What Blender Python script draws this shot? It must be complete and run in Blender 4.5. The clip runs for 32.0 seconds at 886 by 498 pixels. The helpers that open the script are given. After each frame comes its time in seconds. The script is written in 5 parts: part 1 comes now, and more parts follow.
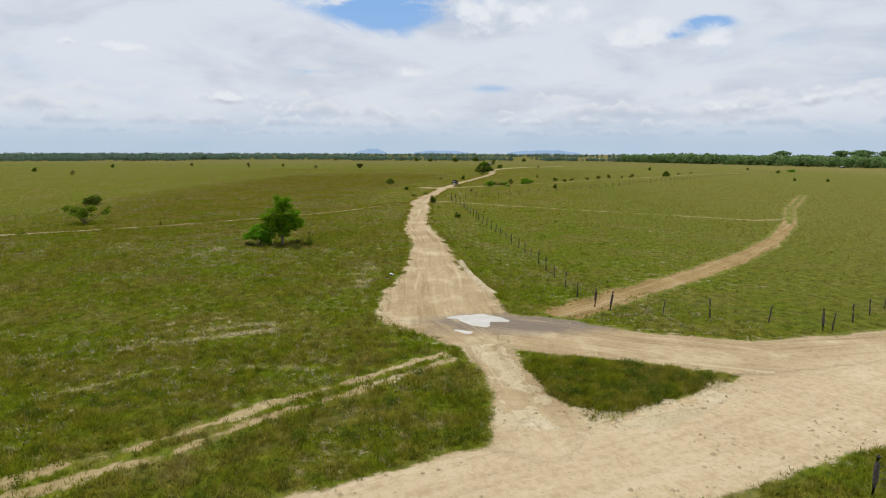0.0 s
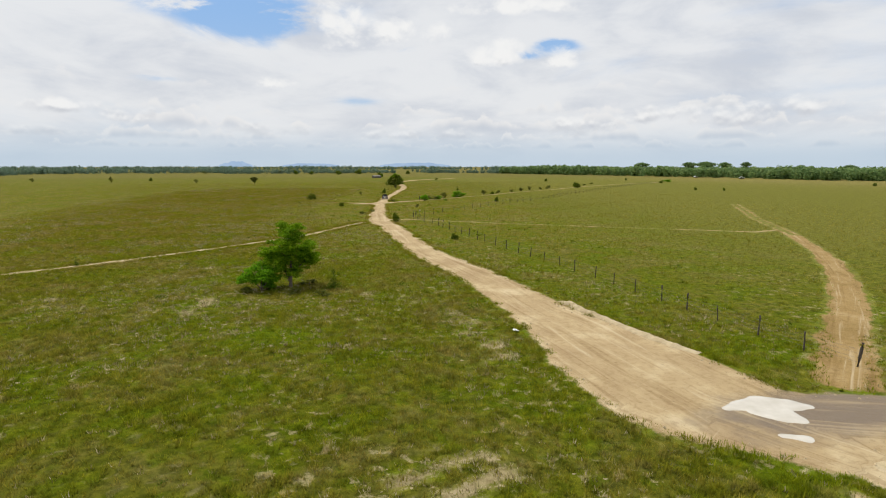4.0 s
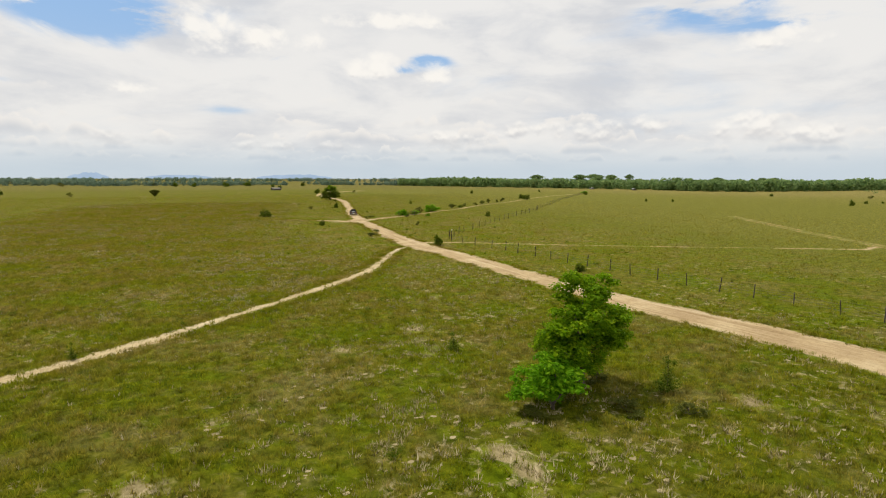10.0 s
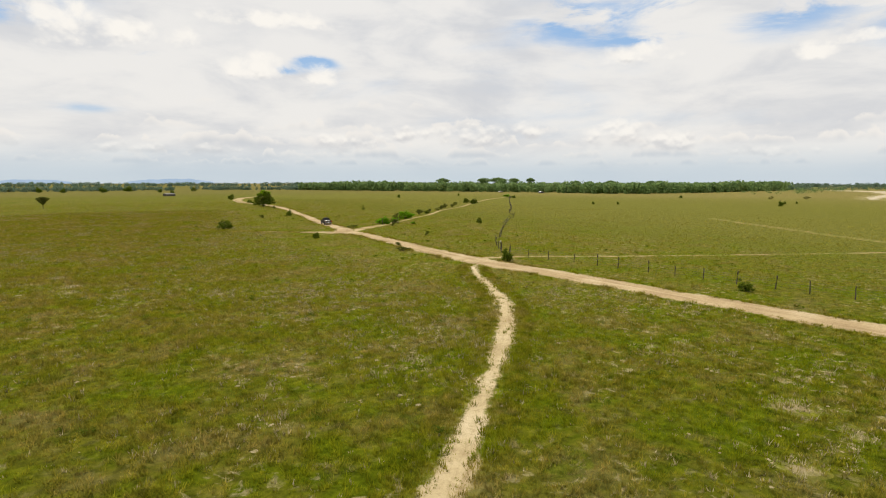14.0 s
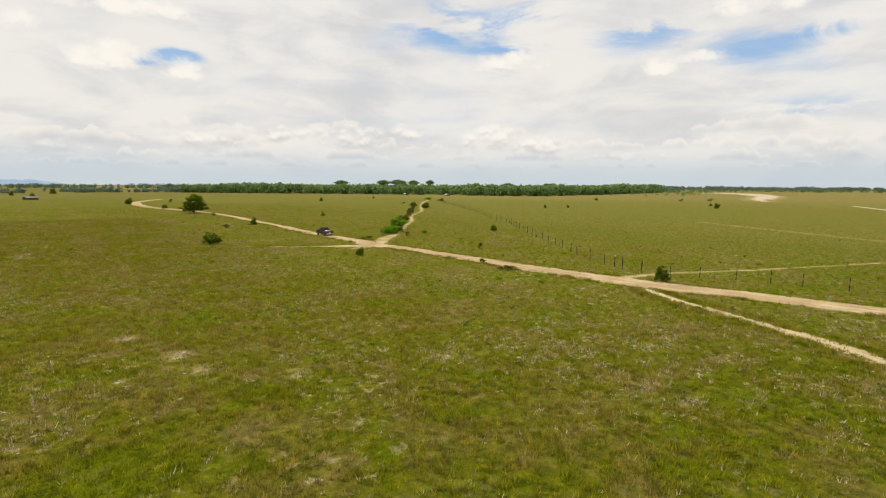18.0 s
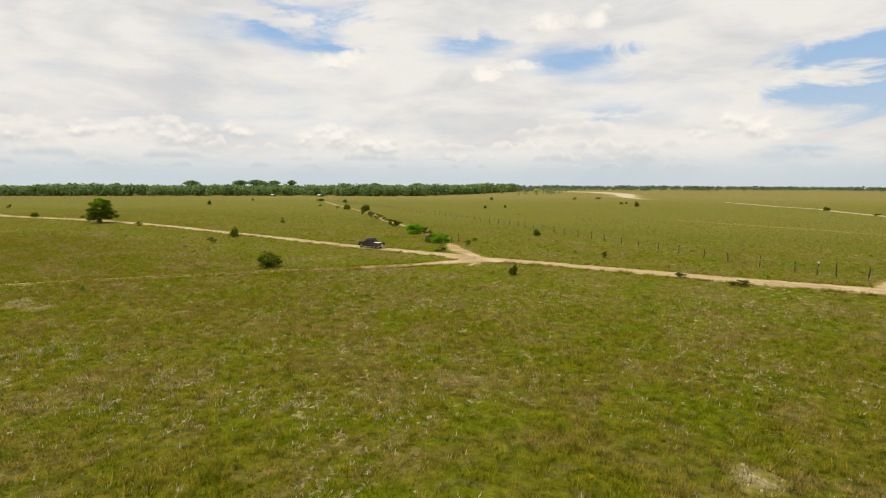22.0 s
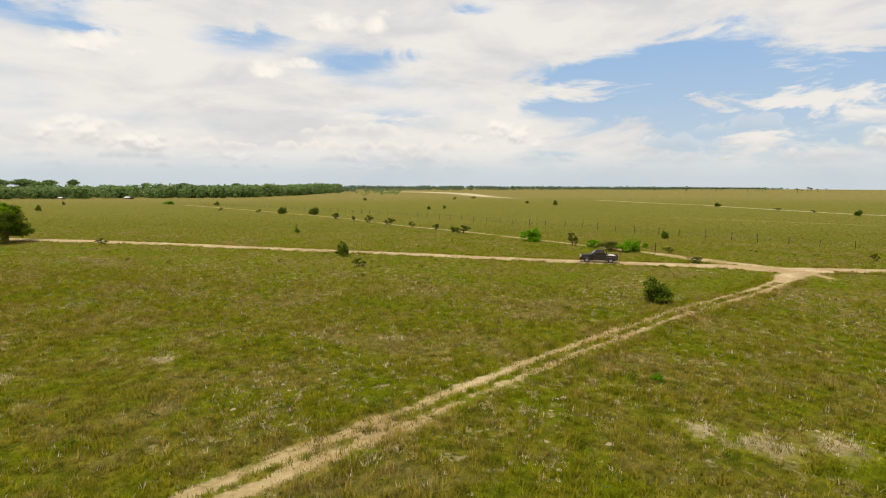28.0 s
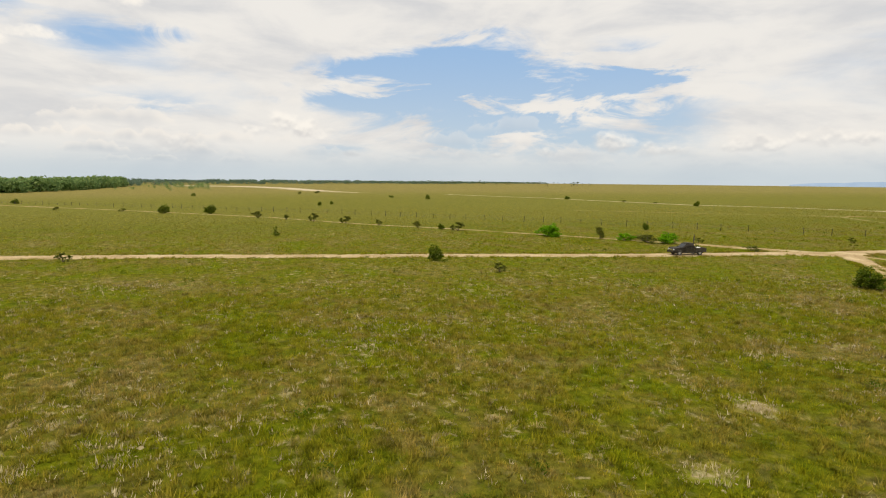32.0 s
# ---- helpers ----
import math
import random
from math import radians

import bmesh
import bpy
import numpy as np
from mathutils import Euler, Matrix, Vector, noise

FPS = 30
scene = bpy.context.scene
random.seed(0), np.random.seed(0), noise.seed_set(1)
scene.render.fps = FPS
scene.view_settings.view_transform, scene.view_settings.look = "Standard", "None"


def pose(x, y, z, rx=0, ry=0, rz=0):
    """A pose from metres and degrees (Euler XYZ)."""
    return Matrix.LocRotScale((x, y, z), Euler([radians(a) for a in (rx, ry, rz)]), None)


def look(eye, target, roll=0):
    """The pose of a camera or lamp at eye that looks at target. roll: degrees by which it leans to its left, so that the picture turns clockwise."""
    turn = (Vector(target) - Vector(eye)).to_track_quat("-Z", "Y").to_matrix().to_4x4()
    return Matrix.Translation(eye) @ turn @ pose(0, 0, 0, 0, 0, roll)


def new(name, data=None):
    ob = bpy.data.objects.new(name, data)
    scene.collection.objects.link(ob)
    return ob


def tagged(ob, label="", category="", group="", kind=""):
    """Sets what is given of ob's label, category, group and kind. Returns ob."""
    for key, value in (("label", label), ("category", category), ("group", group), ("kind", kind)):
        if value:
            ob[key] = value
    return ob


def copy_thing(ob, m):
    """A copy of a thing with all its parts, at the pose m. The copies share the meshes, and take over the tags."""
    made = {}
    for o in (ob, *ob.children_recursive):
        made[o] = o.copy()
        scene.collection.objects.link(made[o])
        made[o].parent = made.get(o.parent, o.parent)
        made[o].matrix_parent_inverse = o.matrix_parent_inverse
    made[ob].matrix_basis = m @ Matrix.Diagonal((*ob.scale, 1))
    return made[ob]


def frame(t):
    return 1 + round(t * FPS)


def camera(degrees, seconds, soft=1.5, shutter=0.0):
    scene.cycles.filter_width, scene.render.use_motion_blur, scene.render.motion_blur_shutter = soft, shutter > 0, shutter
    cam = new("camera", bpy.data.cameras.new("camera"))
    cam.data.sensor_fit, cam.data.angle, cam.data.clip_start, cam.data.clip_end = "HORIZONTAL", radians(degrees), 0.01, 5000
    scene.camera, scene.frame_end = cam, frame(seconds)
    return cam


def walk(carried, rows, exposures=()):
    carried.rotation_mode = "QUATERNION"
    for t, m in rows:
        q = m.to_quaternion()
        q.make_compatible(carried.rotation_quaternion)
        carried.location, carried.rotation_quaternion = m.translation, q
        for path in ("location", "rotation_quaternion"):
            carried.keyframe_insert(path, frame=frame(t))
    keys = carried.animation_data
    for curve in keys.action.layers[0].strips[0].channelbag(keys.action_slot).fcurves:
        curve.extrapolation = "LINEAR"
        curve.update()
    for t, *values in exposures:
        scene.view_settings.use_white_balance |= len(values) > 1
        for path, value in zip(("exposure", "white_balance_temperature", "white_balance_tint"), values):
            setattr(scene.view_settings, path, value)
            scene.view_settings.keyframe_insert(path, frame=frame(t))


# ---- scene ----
cam = camera(77.37, 32.0, soft=1.1)
# seconds, place, tilt, lean and heading
PATH = [
    (0, 0.00, 0.00, 13.43, 79.80, -0.20, 0.03),
    (0.5, -2.83, 2.04, 13.36, 79.91, -0.20, -1.89),
    (1, -5.64, 4.17, 13.30, 80.03, -0.19, -3.81),
    (1.5, -8.31, 6.32, 13.29, 80.19, -0.20, -5.58),
    (2, -11.04, 8.59, 13.29, 80.34, -0.23, -7.51),
    (2.5, -13.61, 10.94, 13.29, 80.57, -0.16, -9.14),
    (3, -16.18, 13.46, 13.25, 80.76, -0.27, -10.69),
    (3.5, -18.48, 16.28, 13.17, 80.94, -0.22, -12.03),
    (5.5, -26.47, 29.15, 12.35, 81.55, 0.06, -16.72),
    (6, -28.68, 31.85, 12.33, 81.72, -0.04, -17.95),
    (6.5, -30.73, 34.54, 12.33, 81.84, 0.03, -19.10),
    (7, -32.77, 37.32, 12.31, 81.87, -0.06, -20.16),
    (7.5, -34.65, 40.10, 12.29, 81.92, -0.11, -21.16),
    (8, -36.50, 43.01, 12.28, 82.04, -0.08, -22.12),
    (8.5, -38.17, 45.92, 12.24, 82.21, -0.10, -22.98),
    (9, -39.88, 48.95, 12.20, 82.32, -0.26, -24.04),
    (9.5, -41.51, 51.98, 12.16, 82.35, -0.29, -24.86),
    (10, -43.07, 54.91, 12.13, 82.38, -0.27, -25.60),
    (10.5, -44.74, 58.12, 12.09, 82.44, -0.39, -26.60),
    (11, -46.28, 61.24, 12.03, 82.54, -0.49, -27.69),
    (11.5, -47.79, 64.45, 11.93, 82.61, -0.42, -28.93),
    (12, -49.59, 67.94, 11.85, 82.66, -0.40, -29.76),
    (12.5, -51.70, 71.58, 11.79, 82.76, -0.32, -31.05),
    (13, -53.79, 75.31, 11.75, 82.78, -0.17, -32.95),
    (13.5, -55.95, 79.33, 11.75, 82.80, -0.08, -35.36),
    (14, -57.84, 83.27, 11.80, 82.81, -0.13, -36.96),
    (14.5, -60.13, 87.30, 11.90, 82.82, -0.02, -38.56),
    (16.5, -66.43, 104.44, 11.92, 82.98, -0.32, -44.98),
    (17, -67.78, 108.99, 11.91, 82.99, -0.35, -46.38),
    (17.5, -69.19, 113.47, 11.90, 83.08, -0.40, -47.97),
    (18, -70.50, 118.05, 11.88, 83.07, -0.35, -49.27),
    (18.5, -72.16, 123.13, 11.83, 83.08, -0.33, -50.69),
    (19, -73.78, 128.67, 11.75, 83.11, -0.28, -52.55),
    (19.5, -75.22, 134.57, 11.68, 83.17, -0.24, -54.78),
    (20, -76.45, 140.64, 11.61, 83.25, -0.29, -57.17),
    (20.5, -77.42, 146.77, 11.61, 83.25, -0.19, -59.37),
    (21, -78.27, 152.90, 11.63, 83.24, -0.20, -61.43),
    (21.5, -78.91, 159.08, 11.64, 83.23, -0.17, -63.48),
    (22, -79.25, 165.28, 11.64, 83.14, -0.19, -65.65),
    (22.5, -79.54, 171.34, 11.63, 83.21, -0.21, -67.72),
    (23, -79.64, 177.50, 11.59, 83.21, -0.26, -69.68),
    (23.5, -79.37, 183.54, 11.49, 83.25, -0.28, -71.16),
    (24, -78.71, 189.55, 11.28, 83.21, -0.16, -72.92),
    (24.5, -78.06, 195.32, 11.01, 83.40, -0.31, -74.42),
    (26.5, -75.32, 218.39, 10.90, 83.33, -0.23, -81.66),
    (27, -73.98, 224.11, 10.82, 83.35, -0.23, -83.48),
    (27.5, -72.66, 229.65, 10.75, 83.36, -0.21, -85.33),
    (28, -71.52, 235.03, 10.69, 83.26, -0.19, -87.24),
    (28.5, -70.33, 240.40, 10.62, 83.18, -0.25, -89.08),
    (29, -69.20, 245.61, 10.62, 83.18, -0.32, -90.60),
    (29.5, -68.07, 250.74, 10.68, 83.13, -0.32, -92.28),
    (30, -66.70, 255.88, 10.70, 83.09, -0.30, -93.93),
    (30.5, -65.03, 261.13, 10.70, 83.01, -0.55, -95.70),
    (31, -63.21, 266.22, 10.67, 82.92, -0.62, -98.48),
    (31.5, -61.08, 271.13, 10.61, 82.83, -0.67, -103.43),
    (32, -58.61, 275.81, 10.57, 82.77, -0.48, -108.77),
]
walk(cam, [(t, pose(*row)) for t, *row in PATH],
     exposures=[(0, -0.18, 5800, 10), (3, -0.1, 6000, 10), (6, 0.0, 6400, 10), (14, 0.0, 6550, 10), (20, 0.0, 6750, 10), (32, 0.0, 6750, 10)])

# ---- light ----
SUN_AZ, SUN_EL = 35.0, 66.0          # degrees; azimuth to the left of +y
world = bpy.data.worlds.new("sky")
scene.world = world
world.use_nodes = True
wn, wl = world.node_tree.nodes, world.node_tree.links
wn.clear()


def wmath(op, a, b=None, c=None, clamp=False):
    n = wn.new("ShaderNodeMath")
    n.operation, n.use_clamp = op, clamp
    for k, v in enumerate((a, b, c)):
        if v is None:
            continue
        if isinstance(v, (int, float)):
            n.inputs[k].default_value = v
        else:
            wl.new(v, n.inputs[k])
    return n.outputs[0]


def wramp(v, lo, hi, out0=0.0, out1=1.0):
    n = wn.new("ShaderNodeMapRange")
    n.interpolation_type = "SMOOTHSTEP"
    n.clamp = True
    wl.new(v, n.inputs["Value"])
    for key, val in (("From Min", lo), ("From Max", hi), ("To Min", out0), ("To Max", out1)):
        n.inputs[key].default_value = val
    return n.outputs["Result"]


def wnoise(vec, scale, detail=6.0, rough=0.55, warp=0.0):
    n = wn.new("ShaderNodeTexNoise")
    wl.new(vec, n.inputs["Vector"])
    n.inputs["Scale"].default_value, n.inputs["Detail"].default_value = scale, detail
    n.inputs["Roughness"].default_value, n.inputs["Distortion"].default_value = rough, warp
    return n.outputs["Fac"]


def wmix(fac, a, b):
    n = wn.new("ShaderNodeMix")
    n.data_type = "RGBA"
    for sock, v in ((n.inputs[0], fac), (n.inputs[6], a), (n.inputs[7], b)):
        if isinstance(v, (int, float)):
            sock.default_value = v
        elif isinstance(v, tuple):
            sock.default_value = (*v, 1)
        else:
            wl.new(v, sock)
    return n.outputs[2]


sky = wn.new("ShaderNodeTexSky")
sky.sky_type, sky.sun_disc = "NISHITA", False
sky.sun_elevation, sky.sun_rotation = radians(SUN_EL), radians(-SUN_AZ)
sky.air_density, sky.dust_density, sky.ozone_density = 1.0, 0.6, 2.0
coord = wn.new("ShaderNodeTexCoord")
sep = wn.new("ShaderNodeSeparateXYZ")
wl.new(coord.outputs["Generated"], sep.inputs[0])
dx, dy, dz = sep.outputs
azi = wmath("MULTIPLY", wmath("ARCTAN2", wmath("MULTIPLY", dx, -1.0), dy), 57.2958)
ele = wmath("MULTIPLY", wmath("ARCSINE", dz), 57.2958)


def stretched(sx, sz, up=0.0):
    """View direction stretched sideways, for flat-based clouds."""
    n = wn.new("ShaderNodeVectorMath")
    n.operation = "MULTIPLY_ADD"
    wl.new(coord.outputs["Generated"], n.inputs[0])
    n.inputs[1].default_value, n.inputs[2].default_value = (sx, sx, sz), (3.1, 1.7, 0.4 + up)
    return n.outputs[0]


def blob(a, e, wa, we):
    """A soft oval patch of sky round azimuth a and elevation e, in degrees."""
    u = wmath("DIVIDE", wmath("SUBTRACT", azi, a), wa)
    v = wmath("DIVIDE", wmath("SUBTRACT", ele, e), we)
    q = wmath("ADD", wmath("MULTIPLY", u, u), wmath("MULTIPLY", v, v))
    return wmath("POWER", 2.718, wmath("MULTIPLY", q, -1.0))


def total(parts_):
    out = parts_[0]
    for p in parts_[1:]:
        out = wmath("ADD", out, p)
    return out


# blue gaps: azimuth, elevation, half width, half height, depth
GAPS = [(5.2, 13.1, 6.3, 2.4, 1.2), (12.5, 14.8, 6.0, 1.6, .9), (-10.0, 10.0, 2.0, 1.3, .9), (-21.2, 10.3, 1.7, .5, .9), (-23.8, 11.3, 1.6, .5, .8), (-4.7, 6.0, 2.3, .4, .5), (14.3, 7.4, 3.7, .35, .5),
        (-24.7, 11.0, 1.9, .7, .7), (-50.2, 15.1, 5.0, 2.0, .9), (-56.1, 12.8, 3.5, .6, .7), (-59.6, 16.1, 4.0, 1.5, .8), (-77.5, 11.8, 3.6, 1.8, .6), (-80.8, 6.4, 6.3, 1.4, .5),
        (-68.6, 13.9, 5.2, 1.6, .8), (-83.0, 12.6, 3.3, 1.3, .7), (-112.7, 13.6, 4.7, 2.1, .9), (-106.6, 9.9, 10.6, 2.1, 1.4), (-118.9, 6.0, 13, 3.0, 1.4), (-128.5, 9.7, 6.0, 2.6, 1.1), (-113, 9.0, 14, 4.5, .5),
        (-98.8, 7.4, 7.0, 1.0, .7), (-89.2, 16.6, 2.9, .8, .8), (-104, 4.0, 12, 1.6, .45), (40, 20, 12, 3, .5), (-80, 19, 8, 1.8, .6)]
BROAD = [(-29, 14.6, 9, 2.0, .8), (-90.3, 11.2, 6.4, 2.0, .9), (-97.6, 14.1, 9.0, 2.4, 1.3), (-106.4, 15.8, 6.7, 1.4, 1.1), (-134, 12.5, 11, 2.6, .7), (-40, 9, 12, 3, .4), (24, 9, 12, 4, .4)]
# heaped clouds: azimuth, elevation, half width, half height
HEAPS = [(-3.3, 12.6, 3.4, 2.8), (-7.8, 12.2, 3.2, 1.5), (-12.1, 12.2, 2.6, 1.2), (-18.3, 10.4, 3.6, 1.6), (-24.2, 9.8, 2.8, 1.3), (3.4, 7.5, 2.4, .8), (20.9, 4.4, 3.3, .8), (15.6, 4.0, 3.1, .8),
         (23.5, 2.5, 4.2, .6), (3.8, 2.9, 4.2, .8), (-26.6, 3.3, 3.4, 1.2), (-33.9, 4.4, 3.0, 1.1), (-39.8, 3.9, 4.0, 1.5), (-45.7, 4.8, 1.6, 1.3), (32.7, 2.4, 2.6, .7), (-8.1, 2.6, 3.5, .6),
         (29.9, 8.6, 3.1, .5), (-20.5, 14.6, 6.0, 1.1), (-55.6, 11.5, 3.8, 1.1), (-70.4, 10.5, 2.3, .8), (-54.2, 3.9, 3.4, 1.8), (-59.2, 3.4, 2.0, 1.3), (-83.3, 2.8, 2.8, 1.0), (-66.9, 2.6, 4.2, .8),
         (-14.3, 2.7, 2.3, .8), (-78.4, 15.2, 4.2, 1.3), (-73.6, 11.2, 4.6, .7), (-93.1, 4.7, 4.8, 1.6), (-100.0, 2.4, 1.2, .5), (-106.2, 2.0, 1.0, .3), (-114.7, 2.4, 1.3, .5), (-119.2, 2.7, 1.0, .7),
         (-125.7, 3.5, 2.0, 1.2), (-130, 2.8, 2.7, .9), (-81.2, 1.8, 1.7, .3), (-137, 3.2, 3.4, .9), (-144, 3.6, 4, 1.1)]
torn = wramp(wnoise(stretched(1.2, 4.0), 5.0, 6.0, 0.60, 0.5), 0.34, 0.62, 0.05, 1.40)
gaps = wmath("MULTIPLY", total([wmath("MULTIPLY", blob(*g[:4]), g[4]) for g in GAPS]), torn)
broad = total([wmath("MULTIPLY", blob(*g[:4]), g[4]) for g in BROAD])
# high veil, torn by the gaps
veil_n = wnoise(stretched(1.1, 4.0), 2.2, 7.0, 0.55, 0.3)
veil = wramp(wmath("SUBTRACT", wmath("ADD", veil_n, wmath("MULTIPLY", broad, 0.16)), wmath("MULTIPLY", gaps, 0.40)), 0.10, 0.46)


def sky_plane(scale, lift_=0.0):
    n = wn.new("ShaderNodeCombineXYZ")
    wl.new(wmath("MULTIPLY", azi, scale), n.inputs[0])
    wl.new(wmath("MULTIPLY", wmath("ADD", ele, lift_), scale * 1.35), n.inputs[1])
    return n.outputs[0]


def billow(lift_):
    v = wn.new("ShaderNodeTexVoronoi")
    v.feature, v.distance = "SMOOTH_F1", "EUCLIDEAN"
    wl.new(sky_plane(0.44, lift_), v.inputs["Vector"])
    for key, val in (("Scale", 1.0), ("Detail", 2.6), ("Roughness", 0.40), ("Lacunarity", 2.3), ("Smoothness", 0.8), ("Randomness", 1.0)):
        v.inputs[key].default_value = val
    return wmath("SUBTRACT", 0.82, v.outputs["Distance"])


b0, b1 = billow(0.0), billow(0.35)
curl = wmath("SUBTRACT", wnoise(sky_plane(0.34), 1.0, 6.0, 0.58, 0.4), 0.5)
inside, height = None, None
for a_, e_, wa_, we_ in HEAPS:
    wa_, we_ = wa_ * 1.30, we_ * 1.25
    u_ = wmath("DIVIDE", wmath("SUBTRACT", azi, a_), wa_)
    v_ = wmath("DIVIDE", wmath("SUBTRACT", ele, e_), we_)
    low = wmath("MULTIPLY", wmath("MINIMUM", v_, 0.0), 0.5)      # flatter below
    vv = wmath("ADD", v_, low)
    q_ = wmath("SUBTRACT", 1.0, wmath("ADD", wmath("MULTIPLY", u_, u_), wmath("MULTIPLY", vv, vv)))
    q_ = wmath("MAXIMUM", q_, -2.0)
    g_ = wmath("MULTIPLY", wmath("POWER", 2.718, wmath("MULTIPLY", q_, 2.0)), v_)
    inside = q_ if inside is None else wmath("MAXIMUM", inside, q_)
    height = wmath("MAXIMUM", wmath("MINIMUM", g_, 2.0), -2.0) if height is None else wmath("ADD", height, wmath("MAXIMUM", wmath("MINIMUM", g_, 2.0), -2.0))
full = wmath("ADD", wmath("ADD", inside, wmath("MULTIPLY", wmath("SUBTRACT", b0, 0.42), 1.1)), wmath("MULTIPLY", curl, 2.2))
heap = wmath("MULTIPLY", wramp(full, -0.1, 0.85), wramp(inside, -1.3, -0.3))
shade = wramp(wmath("ADD", wmath("ADD", wmath("MULTIPLY", height, -0.10), wmath("MULTIPLY", wmath("SUBTRACT", b1, b0), 1.3)), wmath("MULTIPLY", curl, -0.6)), -0.30, 0.42)


def cloud_row(under, e0, high, freq, seed, strength, thin):
    """One far row of small heaped clouds with a flat base at elevation e0."""
    at = wn.new("ShaderNodeCombineXYZ")
    wl.new(wmath("MULTIPLY", azi, freq), at.inputs[0])
    at.inputs[1].default_value = seed
    swell_ = wramp(wnoise(at.outputs[0], 1.0, 3.0, 0.6), thin, thin + 0.34, -0.6, 1.0)
    fine_ = wmath("SUBTRACT", wnoise(sky_plane(freq * 3.2, seed), 1.0, 5.0, 0.6, 0.3), 0.5)
    top_ = wmath("ADD", wmath("MULTIPLY", swell_, high), wmath("MULTIPLY", fine_, high * 1.9))
    depth_ = wmath("SUBTRACT", wmath("ADD", top_, e0), ele)
    foot_ = wmath("SUBTRACT", ele, wmath("ADD", e0, wmath("MULTIPLY", fine_, -high * 0.5)))
    a_ = wmath("MULTIPLY", wramp(depth_, 0.0, high * 0.30), wramp(foot_, -high * 0.35, high * 0.25))
    tone_ = wramp(wmath("ADD", wmath("DIVIDE", depth_, high), wmath("MULTIPLY", fine_, -1.6)), 0.1, 1.1)
    return wmix(wmath("MULTIPLY", a_, wramp(azi, -98.0, -80.0, strength * 0.35, strength)), under, wmix(tone_, (0.92, 0.885, 0.835), (0.60, 0.63, 0.67)))


blue = wmix(wramp(ele, 0.0, 15.0), (0.56, 0.68, 0.80), (0.34, 0.55, 0.86))
nsky = wn.new("ShaderNodeVectorMath")
nsky.operation = "SCALE"
wl.new(sky.outputs[0], nsky.inputs[0])
nsky.inputs["Scale"].default_value = 0.10
base = wmix(0.85, nsky.outputs[0], blue)
soft = wramp(wnoise(stretched(1.1, 3.4), 4.6, 6.0, 0.56, 0.3), 0.28, 0.60)
veiled = wmix(wmath("MULTIPLY", veil, 0.94), base, wmix(soft, (0.70, 0.705, 0.72), (0.91, 0.885, 0.845)))
for e0, high, freq, seed, strength, thin in ((7.2, 1.8, 0.09, 5.3, .50, .40), (5.0, 1.7, 0.11, 2.1, .80, .36), (3.5, 1.4, 0.15, 8.7, .85, .33), (2.3, 1.0, 0.21, 4.4, .85, .31), (1.5, .7, 0.31, 1.9, .80, .30)):
    veiled = cloud_row(veiled, e0, high, freq, seed, strength, thin)
heapcol = wmix(shade, (1.0, 0.965, 0.905), (0.64, 0.64, 0.65))
clouded = wmix(wmath("MULTIPLY", heap, wramp(ele, 2.0, 7.0, 0.75, 0.95)), veiled, heapcol)
hazed = wmix(wramp(ele, 0.2, 4.0, 0.80, 0.0), clouded, (0.55, 0.65, 0.73))
bg = wn.new("ShaderNodeBackground")
wl.new(hazed, bg.inputs[0])
bg.inputs[1].default_value = 0.96
wout = wn.new("ShaderNodeOutputWorld")
wl.new(bg.outputs[0], wout.inputs[0])

sun_data = bpy.data.lights.new("sun", "SUN")
sun_data.energy, sun_data.angle, sun_data.color = 2.6, radians(0.6), (1.0, 0.95, 0.86)
sun = new("sun", sun_data)
s_az, s_el = radians(SUN_AZ), radians(SUN_EL)
sun_way = Vector((-math.sin(s_az) * math.cos(s_el), math.cos(s_az) * math.cos(s_el), math.sin(s_el)))
sun.matrix_world = look(sun_way * 300, (0, 0, 0))


# ---- materials ----
def mat(name):
    m = bpy.data.materials.new(name)
    m.use_nodes = True
    nt = m.node_tree
    return m, nt.nodes, nt.links, nt.nodes["Principled BSDF"]


def n_noise(n, l, scale, detail=5.0, rough=0.55, vec=None, warp=0.0):
    t = n.new("ShaderNodeTexNoise")
    t.inputs["Scale"].default_value, t.inputs["Detail"].default_value = scale, detail
    t.inputs["Roughness"].default_value, t.inputs["Distortion"].default_value = rough, warp
    if vec is not None:
        l.new(vec, t.inputs["Vector"])
    return t.outputs["Fac"]


def n_pos(n):
    return n.new("ShaderNodeNewGeometry").outputs["Position"]


def n_ramp(n, l, fac, *stops):
    r = n.new("ShaderNodeValToRGB")
    while len(r.color_ramp.elements) < len(stops):
        r.color_ramp.elements.new(0.5)
    for e, (p, c) in zip(r.color_ramp.elements, stops):
        e.position = p
        e.color = (*c, 1) if isinstance(c, tuple) else (c, c, c, 1)
    l.new(fac, r.inputs[0])
    return r.outputs[0]


def n_mix(n, l, fac, a, b, mode="MIX"):
    x = n.new("ShaderNodeMix")
    x.data_type, x.blend_type = "RGBA", mode
    for sock, v in ((x.inputs[0], fac), (x.inputs[6], a), (x.inputs[7], b)):
        if isinstance(v, (int, float)):
            sock.default_value = v
        elif isinstance(v, tuple):
            sock.default_value = (*v, 1)
        else:
            l.new(v, sock)
    return x.outputs[2]


def n_math(n, l, op, a, b=0.0, clamp=False):
    x = n.new("ShaderNodeMath")
    x.operation, x.use_clamp = op, clamp
    for k, v in enumerate((a, b)):
        if isinstance(v, (int, float)):
            x.inputs[k].default_value = v
        else:
            l.new(v, x.inputs[k])
    return x.outputs[0]


